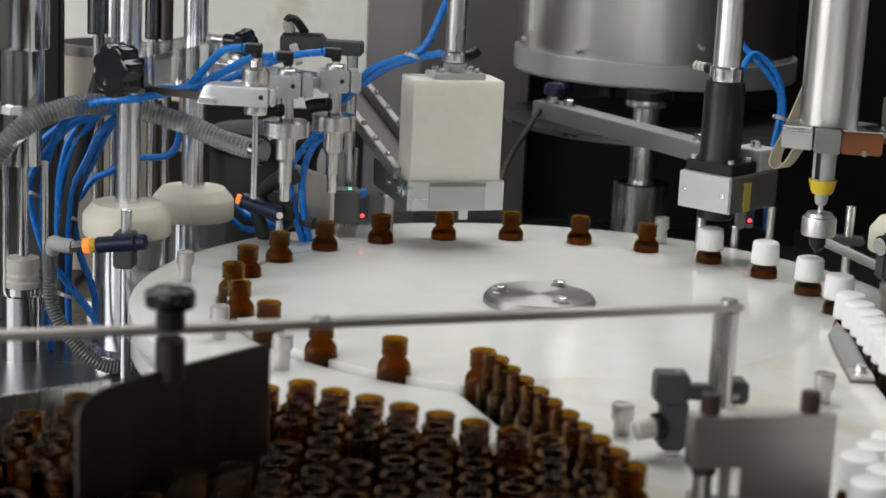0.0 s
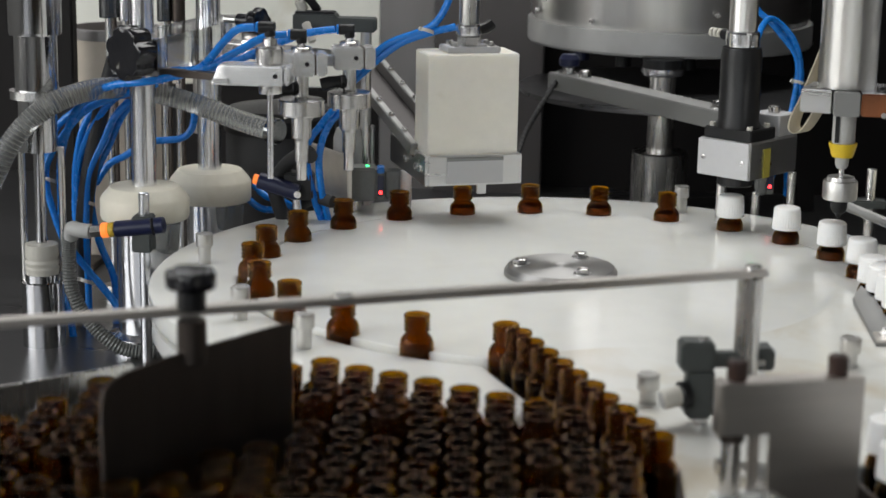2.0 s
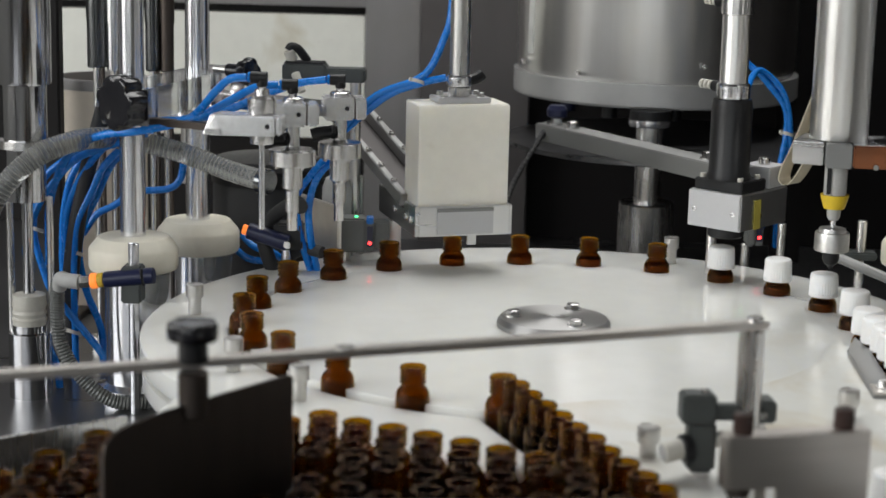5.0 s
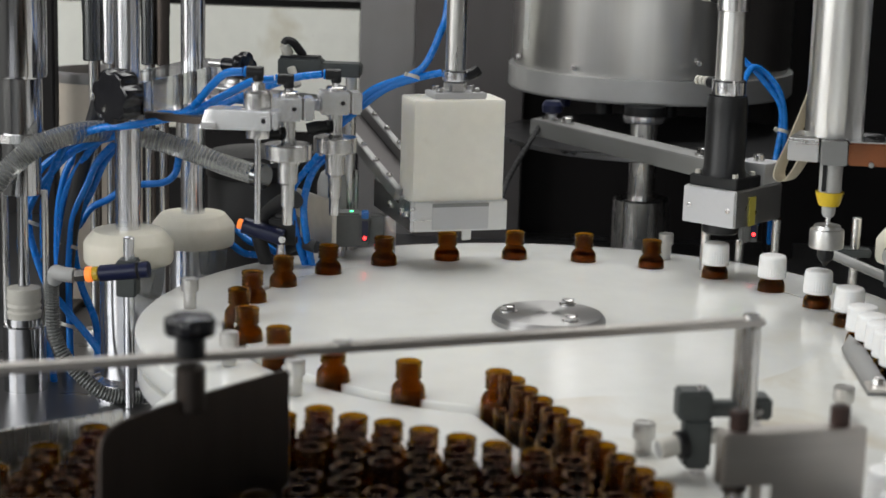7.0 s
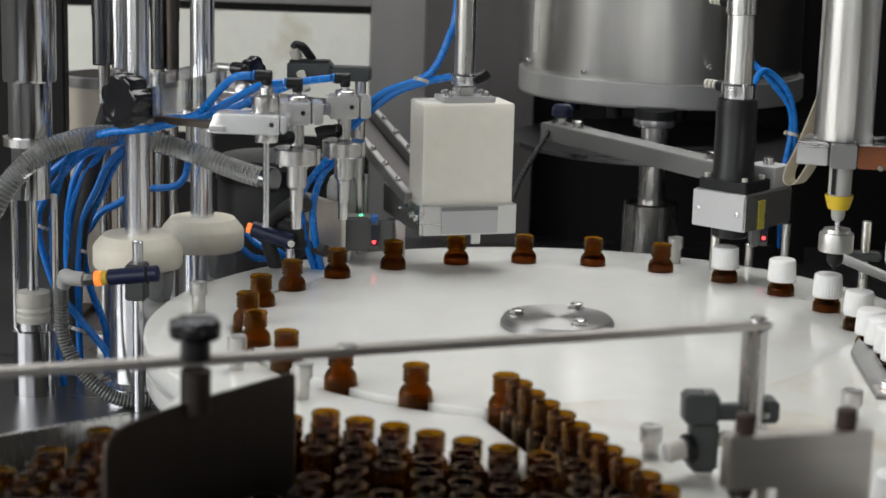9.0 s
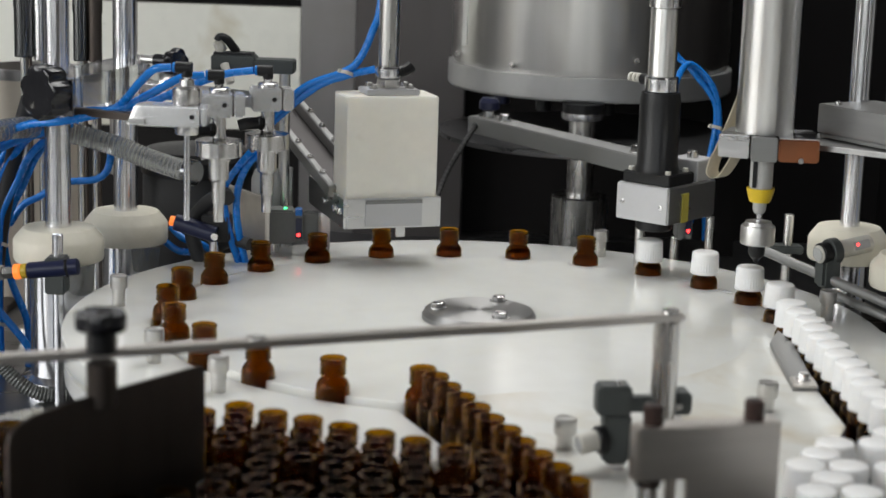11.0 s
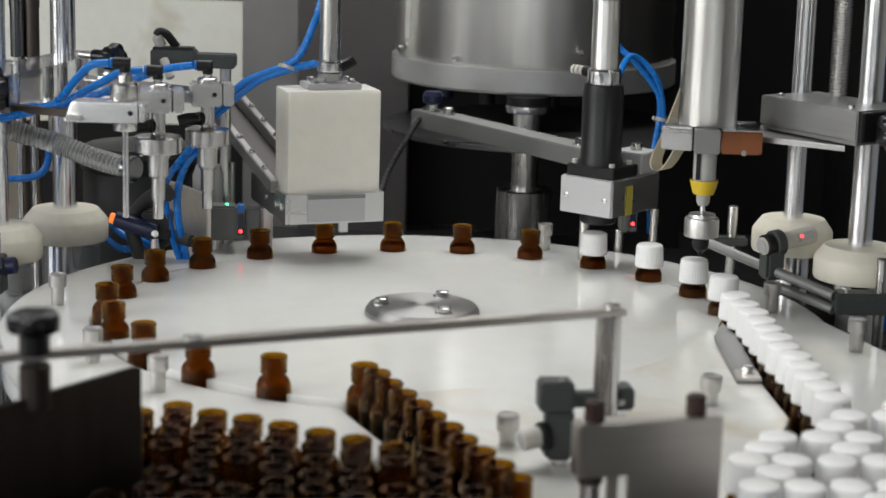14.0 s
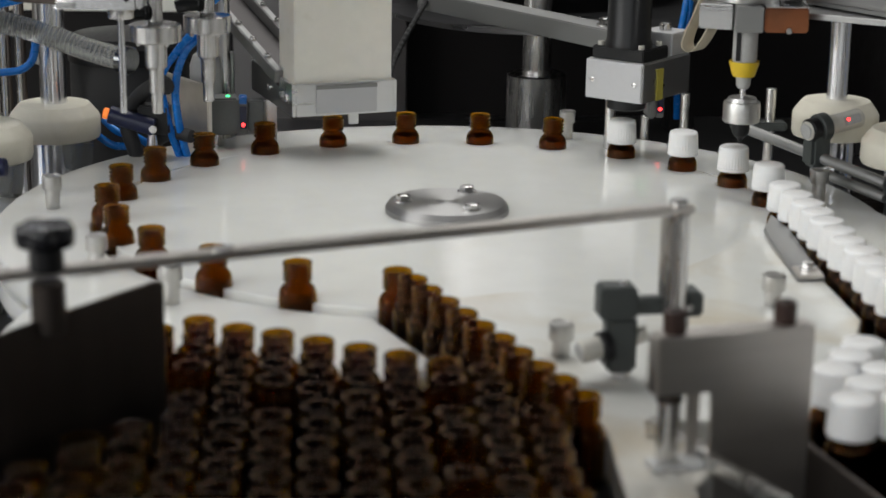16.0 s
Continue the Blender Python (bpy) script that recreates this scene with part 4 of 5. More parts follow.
line("rubber_hose", [(-0.285, 0.23, 0.99), (-0.272, 0.22, 1.012), (-0.255, 0.21, 1.020), (-0.238, 0.20, 1.019)], 0.0065, M_RUBBER, "black rubber hose with a cut end", "hose")
line("black_cable", [(-0.062, 0.42, 1.02), (-0.052, 0.47, 1.05), (-0.032, 0.50, 1.085), (-0.012, 0.54, 1.115)], 0.0036, M_RUBBER, "thin black corrugated cable", "cable", steps=16, ripple=0.0008)


# ---- sensors beside the wheel ----
def post_sensor():
    t = thing("post_sensor", (-0.3985, 0.05, 0.885), "navy barrel sensor with an orange ring clamped on a thin post", "sensor")
    part("post", rod((0, 0, 0), (0, 0, 0.168), 0.0052), M_CHROME, t)
    part("clamp", box((-0.010, -0.012, 0.112), (0.009, 0.010, 0.147), 0.0015), M_GREY, t)
    s = part("barrel", rod((-0.026, -0.010, 0.134), (0.022, -0.010, 0.140), 0.0078, 24), M_NAVY, t, "navy sensor barrel")
    part("ring", rod((-0.039, -0.010, 0.1323), (-0.0325, -0.010, 0.1331), 0.0074, 24), M_ORANGE, s, "orange status ring")
    part("lens_ring", rod((-0.0325, -0.010, 0.1331), (-0.026, -0.010, 0.134), 0.0070, 24), M_AMBERLENS, s, "amber clear plastic ring")
    part("nut", rod((-0.050, -0.010, 0.131), (-0.038, -0.010, 0.1325), 0.0062, 6), M_TURNED, s)
    part("connector", tube([(-0.050, -0.010, 0.131), (-0.062, -0.008, 0.1315), (-0.070, -0.002, 0.1315), (-0.0735, 0.006, 0.122)], 0.0072, 14), M_LIGHTGREY, s, "grey angled cable connector")
    part("nut", rod((0.010, -0.010, 0.1385), (0.013, -0.010, 0.139), 0.0098, 6), M_BLACK, s)


def side_sensor():
    t = thing("side_sensor", (-0.276, 0.205, 0.955), "navy barrel sensor with a glowing orange tip on a post", "sensor")
    part("post", rod((0, 0, 0), (0, 0, 0.085), 0.005), M_CHROME, t)
    part("clamp", box((-0.012, -0.010, 0.066), (0.018, 0.010, 0.094), 0.002), M_BLACK, t)
    s = part("barrel", rod((-0.038, -0.012, 0.086), (0.004, -0.012, 0.074), 0.0085, 24), M_NAVY, t)
    part("lamp_ring", rod((-0.043, -0.012, 0.0873), (-0.038, -0.012, 0.086), 0.0052, 20), M_ORANGE, s, "glowing orange ring")
    part("screw", rod((0.004, -0.0225, 0.074), (0.004, -0.019, 0.074), 0.004, 16), M_TURNED, t)


def photo_eye(at, turn, w=0.03, h=0.036, body=M_HOUSING):
    t = thing("photo_eye", at, "small grey photo sensor with lit red and green lamps", "sensor", "photo sensors", turn=turn)
    part("housing", box((-w, -0.012, 0), (0.006, 0.016, h), 0.002), body, t)
    part("face", box((0.006, -0.010, 0.001), (0.0145, 0.010, h - 0.001), 0.001), M_HOUSING, t)
    part("mount", box((0.0148, -0.004, 0.002), (0.0148 + w * 0.42, 0.016, h - 0.004), 0.0015), body, t)
    part("face_cap", box((0.0065, -0.0108, h - 0.006), (0.014, 0.008, h + 0.0005), 0.0008), M_BLUE, t, "blue sensor cap")
    part("window", box((0.0072, -0.0112, 0.006), (0.0135, -0.010, h - 0.008), 0.0004), M_NAVY, t)
    part("red_lamp", lathe([(0.0020, 0), (0.0016, 0.001), (0, 0.0012)], 12), M_RED, t, "red light spot", m=pose(0.0103, -0.0112, 0.010, 90, 0, 0))
    part("green_lamp", lathe([(0.0020, 0), (0.0016, 0.001), (0, 0.0014)], 12), M_GREEN, t, "green light", m=pose(-0.004, 0.0, h))
    part("green_lamp", lathe([(0.0014, 0), (0.001, 0.001), (0, 0.0012)], 12), M_GREEN, t, "green light", m=pose(0.010, 0.0, h - 0.001))
    part("stand", rod((-w * 0.4, 0.008, -0.125), (-w * 0.4, 0.008, 0.0), 0.005), M_STEEL, t)


post_sensor()
side_sensor()
photo_eye((-0.206, 0.262, 1.010), 6, 0.038)
photo_eye((0.206, 0.325, 1.018), 4, 0.002, 0.040)


# ---- cap feeding: cream block, chute, drum ----
def cap_block():
    t = thing("cap_block", (-0.1035, 0.240, 1.0395), "cream plastic block in an aluminium clip hung from a steel rod", "plastic block", turn=20)
    part("block", box((-0.0488, -0.026, 0.026), (0.0468, 0.028, 0.134), 0.0012), M_BLOCK, t)
    clip = part("clip", box((-0.0488, -0.0305, 0.0), (0.047, -0.027, 0.031), 0.0008), M_ALU, t, "aluminium clip")
    part("clip_face", box((-0.030, -0.0325, 0.002), (0.030, -0.0308, 0.029), 0.0006), M_ALUMATT, clip)
    # darker strip laid on the face imitates the dark of a recess
    part("clip_slot", box((-0.030, -0.0330, 0.0255), (0.030, -0.0326, 0.0292), 0.0001), M_ALUDARK, clip, "dull strip standing in for the dark recess")
    part("clip_side", box((-0.0525, -0.0305, 0.0), (-0.0491, 0.12, 0.031), 0.0008), M_ALU, t)
    part("clip_side", box((0.047, -0.0305, 0.0), (0.0505, 0.03, 0.031), 0.0008), M_ALU, t)
    for yy in (-0.012, 0.006, 0.05):
        socket_bolt(t, None, 0.0035, 0.002, m=pose(-0.0525, yy, 0.015, 0, -90, 0))
    part("guide_tab", box((0.009, -0.010, -0.014), (0.019, -0.006, 0.02), 0.0006), M_ALU, t)
    plate = part("top_plate", box((-0.027, -0.018, 0.1342), (0.029, 0.018, 0.1400), 0.001), M_ALUMATT, t)
    for q in ((-0.018, -0.009), (-0.018, 0.010), (0.020, -0.009), (0.020, 0.010)):
        hex_bolt(plate, (*q, 0.140), 0.0036, 0.005)
    part("nut", lathe([(0, 0.140), (0.0125, 0.140), (0.0125, 0.149), (0.0085, 0.151), (0, 0.151)], 6), M_TURNED, t, smooth=20)
    part("collar", lathe([(0, 0.151), (0.0128, 0.151), (0.0132, 0.153), (0.0132, 0.160), (0.0120, 0.162), (0, 0.162)], 32), M_CHROME, t)
    part("rod", rod((0, 0, 0.162), (0, 0, 0.42), 0.0105, 32), M_STEEL, t)
    part("side_fitting", tube([(0.010, 0, 0.156), (0.018, -0.001, 0.158), (0.024, 0, 0.162)], 0.0062, 12), M_BLACK, t)


def cap_chute():
    """The inclined channel that brings the caps to the block."""
    t = thing("cap_chute", (-0.150, 0.262, 1.070), "inclined stainless steel cap chute with bolted rails", "chute")
    a, b = Vector((0, 0, 0)), Vector((-0.092, 0.165, 0.062))
    m = aim(a, b)
    n = (b - a).length
    part("bed", box((-0.020, -0.004, -0.02), (0.020, 0.0, n), 0.001), M_GUARDDARK, t, m=m)
    for s in (-1, 1):
        r = part("rail", box((s * 0.021 - 0.004, 0.0005, -0.02), (s * 0.021 + 0.004, 0.014, n), 0.001), M_BRKT, t, m=m)
        for i in range(5):
            socket_bolt(r, None, 0.0032, 0.0028, m=pose(s * 0.021, 0.014, 0.01 + i * 0.036, -90, 0, 0))
    part("support", box((-0.075, 0.05, -0.19), (-0.060, 0.065, 0.01), 0.001), M_ALU, t)
    part("support", box((-0.030, 0.010, -0.11), (-0.014, 0.016, -0.03), 0.001), M_ALU, t)
    part("side_plate", box((-0.09, 0.0, -0.055), (-0.085, 0.10, -0.005), 0.001), M_SHEET, t, m=pose(0, 0, 0, 0, 0, 35))


def bowl_drum():
    t = thing("bowl_drum", (0.122, 0.80, 0.8975), "large brushed stainless steel bowl drum on a column", "drum")
    z = -0.885
    part("shell", lathe([(0.178, 1.142 + z), (0.181, 1.150 + z), (0.181, 1.60 + z), (0.176, 1.60 + z), (0.176, 1.142 + z)], 96), M_DRUM, t)
    part("base_ring", lathe([(0, 1.112 + z), (0.183, 1.112 + z), (0.1855, 1.115 + z), (0.1855, 1.142 + z), (0.183, 1.1425 + z), (0, 1.1425 + z)], 96), M_RING, t, "matt grey base ring")
    part("hub", lathe([(0, 1.085 + z), (0.030, 1.085 + z), (0.030, 1.112 + z), (0, 1.112 + z)], 40), M_BLACK, t)
    for x, y, hgt in ((-0.1695, -0.067, 1.155), (0.05, -0.1755, 1.165), (-0.10, -0.153, 1.152)):
        socket_bolt(t, None, 0.0035, 0.005, m=Matrix.Translation((x, y, hgt + z)) @ Vector((x, y, 0)).to_track_quat("Z", "Y").to_matrix().to_4x4())
    part("clamp_bar", box((-0.165, -0.115, 1.17 + z), (-0.158, -0.108, 1.32 + z), 0.001), M_STEEL, t)
    for i in range(4):
        q = polar(0.12, 200 + 40 * i)
        part("foot_post", rod((q[0], q[1], 1.09 + z), (q[0], q[1], 1.112 + z), 0.010), M_NAVY if i == 0 else M_BLACK, t)


def arm_column():
    t = thing("arm_column", (0.110, 0.62, 0.885), "steel column with a flat arm reaching to the capping head", "column")
    z = -0.885
    part("shaft", rod((0, 0, 0.02), (0, 0, 1.104 + z), 0.0165, 36), M_STEEL, t)
    part("sleeve", lathe([(0, 0), (0.0345, 0), (0.0345, 1.008 + z), (0.0325, 1.010 + z), (0, 1.010 + z)], 48), M_STEEL, t)
    part("collar", lathe([(0, 1.104 + z), (0.0262, 1.104 + z), (0.0268, 1.106 + z), (0.0268, 1.1125 + z), (0, 1.1125 + z)], 40), M_CHROME, t)
    part("bearing", lathe([(0, 1.1127 + z), (0.0255, 1.1127 + z), (0.0255, 1.1240 + z), (0, 1.1240 + z)], 40), M_BLACK, t, "black bearing under the drum")
    a, b = Vector((-0.126, -0.070, 1.094 + z)), Vector((0.075, -0.365, 1.102 + z))
    n = (b - a).length
    ang = math.degrees(math.atan2(b.y - a.y, b.x - a.x))
    arm = part("arm", box((0, -0.016, 0), (n, 0.016, 0.020), 0.0012), M_ALUDARK, t, "milled aluminium arm", m=pose(*a, 0, 0, ang))
    for x in (0.02, 0.055, n - 0.05):
        hex_bolt(arm, (x, 0, 0.020), 0.0065, 0.008)
    part("grip", lathe([(0, 0.028), (0.0070, 0.028), (0.0118, 0.030), (0.0122, 0.038), (0.0090, 0.043), (0, 0.044)], 28), M_NAVY, arm, "navy plastic grip", m=pose(0.022, 0.0, 0))
    part("rest_plate", lathe([(0, 1.074 + z), (0.199, 1.074 + z), (0.200, 1.075 + z), (0.200, 1.080 + z), (0, 1.080 + z)], 80), M_DECK, t, "dark round rest plate", m=pose(0.022, 0.06, 0))


cap_block()
cap_chute()
bowl_drum()
arm_column()


# ---- capping head ----
def capping_head():
    x, y, _ = pocket(13)
    t = thing("capping_head", (x + 0.003, y, 1.05), "capping head with black motor on an aluminium gear block", "capping head", turn=FIRST - STEP * 13 - 360 - 90)
    # x runs along the rim, y outwards
    part("gear_block", box((-0.034, -0.018, 0.006), (0.028, 0.070, 0.044), 0.0012), M_ALU, t, "machined aluminium gear block")
    f = part("cover", box((-0.0335, -0.0205, 0.0065), (0.0275, -0.0182, 0.0435), 0.0008), M_ALUMATT, t, "plain aluminium cover")
    for q in ((-0.026, 0.0245), (0.020, 0.0235)):
        socket_bolt(f, None, 0.0026, 0.001, m=pose(q[0], -0.0205, q[1], 90, 0, 0))
    part("slot", box((0.0282, 0.006, 0.006), (0.0292, 0.018, 0.036), 0.0003), M_SLOT, t, "yellowed slot insert")
    part("flange", box((-0.030, -0.016, 0.0442), (0.026, 0.030, 0.056), 0.001), M_BLACK, t)
    for q in ((-0.024, -0.010), (0.020, -0.010), (0.020, 0.022), (-0.024, 0.022)):
        socket_bolt(t, (*q, 0.056), 0.0032, 0.004, mat=M_SENSOR)
    part("motor", lathe([(0, 0.056), (0.0225, 0.056), (0.0225, 0.060), (0.0208, 0.064), (0.0208, 0.128), (0.0195, 0.137), (0, 0.138)], 40), M_BLACK, t, "black motor housing")
    part("ring", lathe([(0, 0.138), (0.0168, 0.138), (0.0172, 0.140), (0.0172, 0.151), (0.0160, 0.153), (0, 0.153)], 40), M_CHROME, t)
    part("rod", rod((0, 0, 0.153), (0, 0, 0.222), 0.0143, 36), M_DRUM, t)
    part("coupling", lathe([(0, 0.222), (0.0162, 0.222), (0.0162, 0.242), (0.0140, 0.244), (0.0120, 0.40), (0, 0.40)], 36), M_TURNED, t)
    port = part("air_port", rod((-0.010, 0.0, 0.147), (-0.026, 0.004, 0.148), 0.0058, 16), M_BLACK, t)
    part("fitting", rod((-0.026, 0.004, 0.148), (-0.044, 0.009, 0.1485), 0.0030, 12), M_TURNED, port)
    for i in range(3):
        part("fitting_ring", rod((-0.028 - 0.006 * i, 0.0045 + 0.0017 * i, 0.1481), (-0.0315 - 0.006 * i, 0.0055 + 0.0017 * i, 0.1483), 0.0048, 16), M_SENSOR, port, "pale fitting ring")
    up = part("upper_port", rod((-0.010, 0.0, 0.232), (-0.026, 0.004, 0.233), 0.0058, 16), M_BLACK, t)
    for i in range(3):
        part("fitting_ring", rod((-0.027 - 0.006 * i, 0.0045 + 0.0017 * i, 0.2331), (-0.0305 - 0.006 * i, 0.0055 + 0.0017 * i, 0.2333), 0.0048, 16), M_SENSOR, up, "pale fitting ring")
    part("rear_block", box((-0.010, 0.036, 0.0442), (0.026, 0.072, 0.066), 0.001), M_ALUMATT, t)
    socket_bolt(t, (0.008, 0.054, 0.066), 0.006, 0.007)
    part("chuck", lathe([(0.009, -0.004), (0.0165, -0.004), (0.0185, -0.002), (0.0185, 0.006), (0, 0.006)], 36), M_BLACK, t, "black cap chuck")
    part("stay", rod((-0.036, 0.03, -0.09), (-0.036, 0.03, 0.006), 0.005), M_STEEL, t)
    part("front_stay", rod((0.03, 0.06, -0.09), (0.03, 0.06, 0.006), 0.0045), M_STEEL, t)


def flat_cable():
    t = thing("flat_cable", (0.2560, 0.235, 1.120), "cream flat cable hanging in a loop beside the motor", "cable")
    bm = bmesh.new()
    ln = smooth_line([(0.012, 0.0, 0.12), (-0.004, 0.0, 0.065), (-0.021, 0.0, 0.015), (-0.029, 0.0, -0.004), (-0.031, 0.0, -0.018), (-0.022, 0.0, -0.022), (-0.010, 0.0, -0.004), (0.002, 0.0, 0.03), (0.007, 0, 0.06)], 8)
    rows = []
    for q in ln:
        rows.append([bm.verts.new(q + Vector((0.003 + s * 0.005, s * 0.008, 0.003)) + Vector((dx, 0, 0))) for s, dx in ((-1, 0), (1, 0.003), (1, 0.0045), (-1, 0.0015))])
    for a, b in zip(rows, rows[1:]):
        for i in range(4):
            bm.faces.new((a[i], a[(i + 1) % 4], b[(i + 1) % 4], b[i]))
    part("band", bm, M_TAPE, t, smooth=50)


def tightening_spindle():
    t = thing("tightening_spindle", (0.263, 0.107, 1.05), "cap tightening spindle under a large steel cylinder", "spindle", turn=-6)
    part("cylinder", lathe([(0, 0.116), (0.0266, 0.116), (0.0273, 0.118), (0.0275, 0.45), (0, 0.45)], 64), M_DRUM, t, "large brushed steel cylinder")
    part("clamp_left", box((-0.041, -0.026, 0.0935), (-0.0120, 0.03, 0.1155), 0.001), M_ALU, t, "grey clamp half", m=pose(0.003, -0.004, 0, 0, 0, -12))
    part("clamp_front", box((-0.012, -0.038, 0.0930), (0.0115, 0.03, 0.1155), 0.0008), M_ALUDARK, t, "dull steel clamp half", m=pose(-0.002, 0, 0, 0, 0, 4))
    arm = part("clamp_arm", box((0.0125, -0.038, 0.0935), (0.050, 0.025, 0.1150), 0.0015), M_COPPER, t, "brown-tinted steel clamp arm", m=pose(-0.002, 0, 0, 0, 0, 4))
    part("arm_lip", box((0.0125, -0.0385, 0.1151), (0.050, 0.0255, 0.1162), 0.0005), M_CHROME, t, m=pose(-0.002, 0, 0, 0, 0, 4))
    part("screw_tip", rod((0.034, -0.0395, 0.0955), (0.034, -0.0365, 0.0955), 0.0026, 12), M_BRKT, t)
    part("body", lathe([(0, 0.062), (0.0105, 0.062), (0.0108, 0.064), (0.0108, 0.092), (0, 0.092)], 32), M_LIGHTGREY, t, "grey spindle body")
    part("body_strip", box((-0.0085, -0.0115, 0.064), (-0.0045, -0.0095, 0.091), 0.0004), M_BLACK, t)
    part("collar", lathe([(0, 0.049), (0.0095, 0.049), (0.0105, 0.051), (0.0132, 0.0605), (0.0134, 0.0625), (0, 0.0625)], 36, ribs=1, rib=0.0004, rz=(0.05, 0.061)), M_YELLOW, t, "yellow ribbed collar")
    part("tip", lathe([(0, 0.038), (0.0045, 0.038), (0.0062, 0.041), (0.0066, 0.049), (0, 0.049)], 28), M_LIGHTGREY, t)
    part("shaft", rod((0, 0, 0.030), (0, 0, 0.038), 0.0025), M_CHROME, t)
    part("head", lathe([(0, 0.008), (0.0155, 0.008), (0.0165, 0.009), (0.0165, 0.024), (0.0158, 0.0262), (0.0135, 0.0265), (0.0125, 0.030), (0, 0.030)], 40), M_PIN, t, "turned steel driving head")
    part("bit", lathe([(0, -0.010), (0.002, -0.010), (0.003, -0.007), (0.0065, -0.004), (0.008, 0.0), (0.008, 0.008), (0, 0.008)], 24), M_BLACK, t)


def lift_bracket():
    t = thing("lift_bracket", (0.3163, 0.1360, 1.1531), "machined aluminium lifting bracket with a black end knob", "bracket", turn=-56.2)
    part("body", box((0, 0, 0.011), (0.1275, 0.075, 0.0385), 0.0012), M_BRKT, t)
    part("lower_flange", box((0.004, 0.0005, 0.0070), (0.1275, 0.055, 0.0106), 0.0008), M_ALUDARK, t)
    part("tie_plate", slab(out_ccw([(0.323, 0.1689), (0.3104, 0.0854), (0.3799, 0.0404), (0.3927, 0.1194)]), 1.1535, 1.1585, 0.0006), M_BRKT, t, "dull steel tie plate", m=t.matrix_basis.inverted())
    part("end_cap", box((0.1280, 0.002, 0.0105), (0.1335, 0.073, 0.0375), 0.001), M_BLACK, t)
    star_knob(t, Matrix.Translation((0.1375, 0.030, 0.022)) @ pose(0, 0, 0, 0, 90, 0), 0.020, 0.016, 6, 0.006)
    for x in (0.015, 0.1075):
        socket_bolt(t, (x, 0.012, 0.0385), 0.0035, 0.003)


def lead_screw():
    t = thing("lead_screw", (0.391, 0.145, 1.188), "threaded steel lead screw above the lifting bracket", "lead screw")
    p = [(0, 0)]
    for i in range(104):
        p += [(0.0088, i * 0.0030 + 0.0002), (0.0088, i * 0.0030 + 0.0010), (0.0068, i * 0.0030 + 0.0015), (0.0068, i * 0.0030 + 0.0027)]
    part("screw", lathe(p + [(0, 0.3125)], 24), M_PIN, t)


def outfeed_sensor():
    t = thing("outfeed_sensor", (0.3312, 0.1056, 1.0280), "off-white barrel sensor with red lamp clamped on a steel bar", "sensor")
    part("bar", rod((-0.0532, 0.0644, 0.0112), (0.0500, -0.0606, -0.0106), 0.0050, 24), M_ALUDARK, t)
    part("second_bar", rod((-0.0016, 0.0019, -0.0127), (0.0500, -0.0606, -0.0236), 0.0045, 20), M_ALUDARK, t)
    part("clamp", box((-0.009, -0.010, -0.009), (0.010, 0.010, 0.0253), 0.003), M_GREY, t, m=pose(0, 0, 0, 0, 0, 20))
    part("clamp_ring", rod((-0.0005, -0.0013, 0.0250), (0.0084, 0.0035, 0.0262), 0.0128, 32), M_GREY, t)
    part("clamp_nut", rod((-0.0093, -0.0061, 0.0238), (-0.0005, -0.0013, 0.0250), 0.0105, 28), M_BLACK, t)
    s = part("barrel", rod((-0.0109, -0.0070, 0.0235), (0.0421, 0.0220, 0.0309), 0.0086, 28), M_SENSOR, t, "off-white sensor barrel")
    part("lens", rod((-0.0117, -0.0075, 0.0234), (-0.0107, -0.0069, 0.0236), 0.0070, 24), M_LIGHTGREY, s)
    panel = part("display", box((-0.009, -0.0015, -0.004), (0.009, 0.001, 0.004), 0.0008), M_LIGHTGREY, s, "pale grey display panel", m=Matrix.Translation((0.0321, 0.0074, 0.0318)) @ pose(0, 0, 0, -20, -12, 20))
    part("red_lamp", lathe([(0.0016, 0), (0.0012, 0.0006), (0, 0.0008)], 12), M_RED, panel, "small red light", m=pose(-0.004, -0.0015, 0.001, 90, 0, 0))
    blk = part("end_block", box((-0.031, -0.010, -0.010), (0.031, 0.012, 0.010), 0.0015), M_GREY, t, m=Matrix.Translation((0.0810, -0.0606, -0.0156)) @ pose(0, 0, 0, 0, 0, 4))
    socket_bolt(blk, None, 0.0042, 0.003, m=pose(0.026, -0.010, 0.001, 90, 0, 0))
    socket_bolt(blk, None, 0.0035, 0.003, m=pose(-0.020, 0.0, 0.010))
    part("post", rod((0.0923, -0.0606, -0.1430), (0.0923, -0.0606, 0.0262), 0.0052), M_STEEL, t)
    part("left_block", box((-0.026, -0.008, -0.004), (0.026, 0.010, 0.004), 0.0015), M_GREY, t, m=Matrix.Translation((-0.0355, 0.0944, 0.0077)))
    part("left_post", rod((-0.0250, 0.0944, -0.1430), (-0.0250, 0.0944, 0.0434), 0.0050), M_STEEL, t)
    part("base_bar", box((-0.05, 0.02, -0.072), (0.08, 0.05, -0.045), 0.002), M_PLATE, t)


capping_head()
flat_cable()
tightening_spindle()
lift_bracket()
lead_screw()
outfeed_sensor()


# ---- valves and cylinders beside the infeed ----
def valve_cylinder(at, label, prof, mat, cat="cylinder"):
    t = thing("filling_cylinder", (at[0], at[1], 0.885), label, cat, "filling cylinders")
    for name, p, m in prof:
        part(name, lathe([(r, z - 0.885) for r, z in p], 44), m, t)
    return t


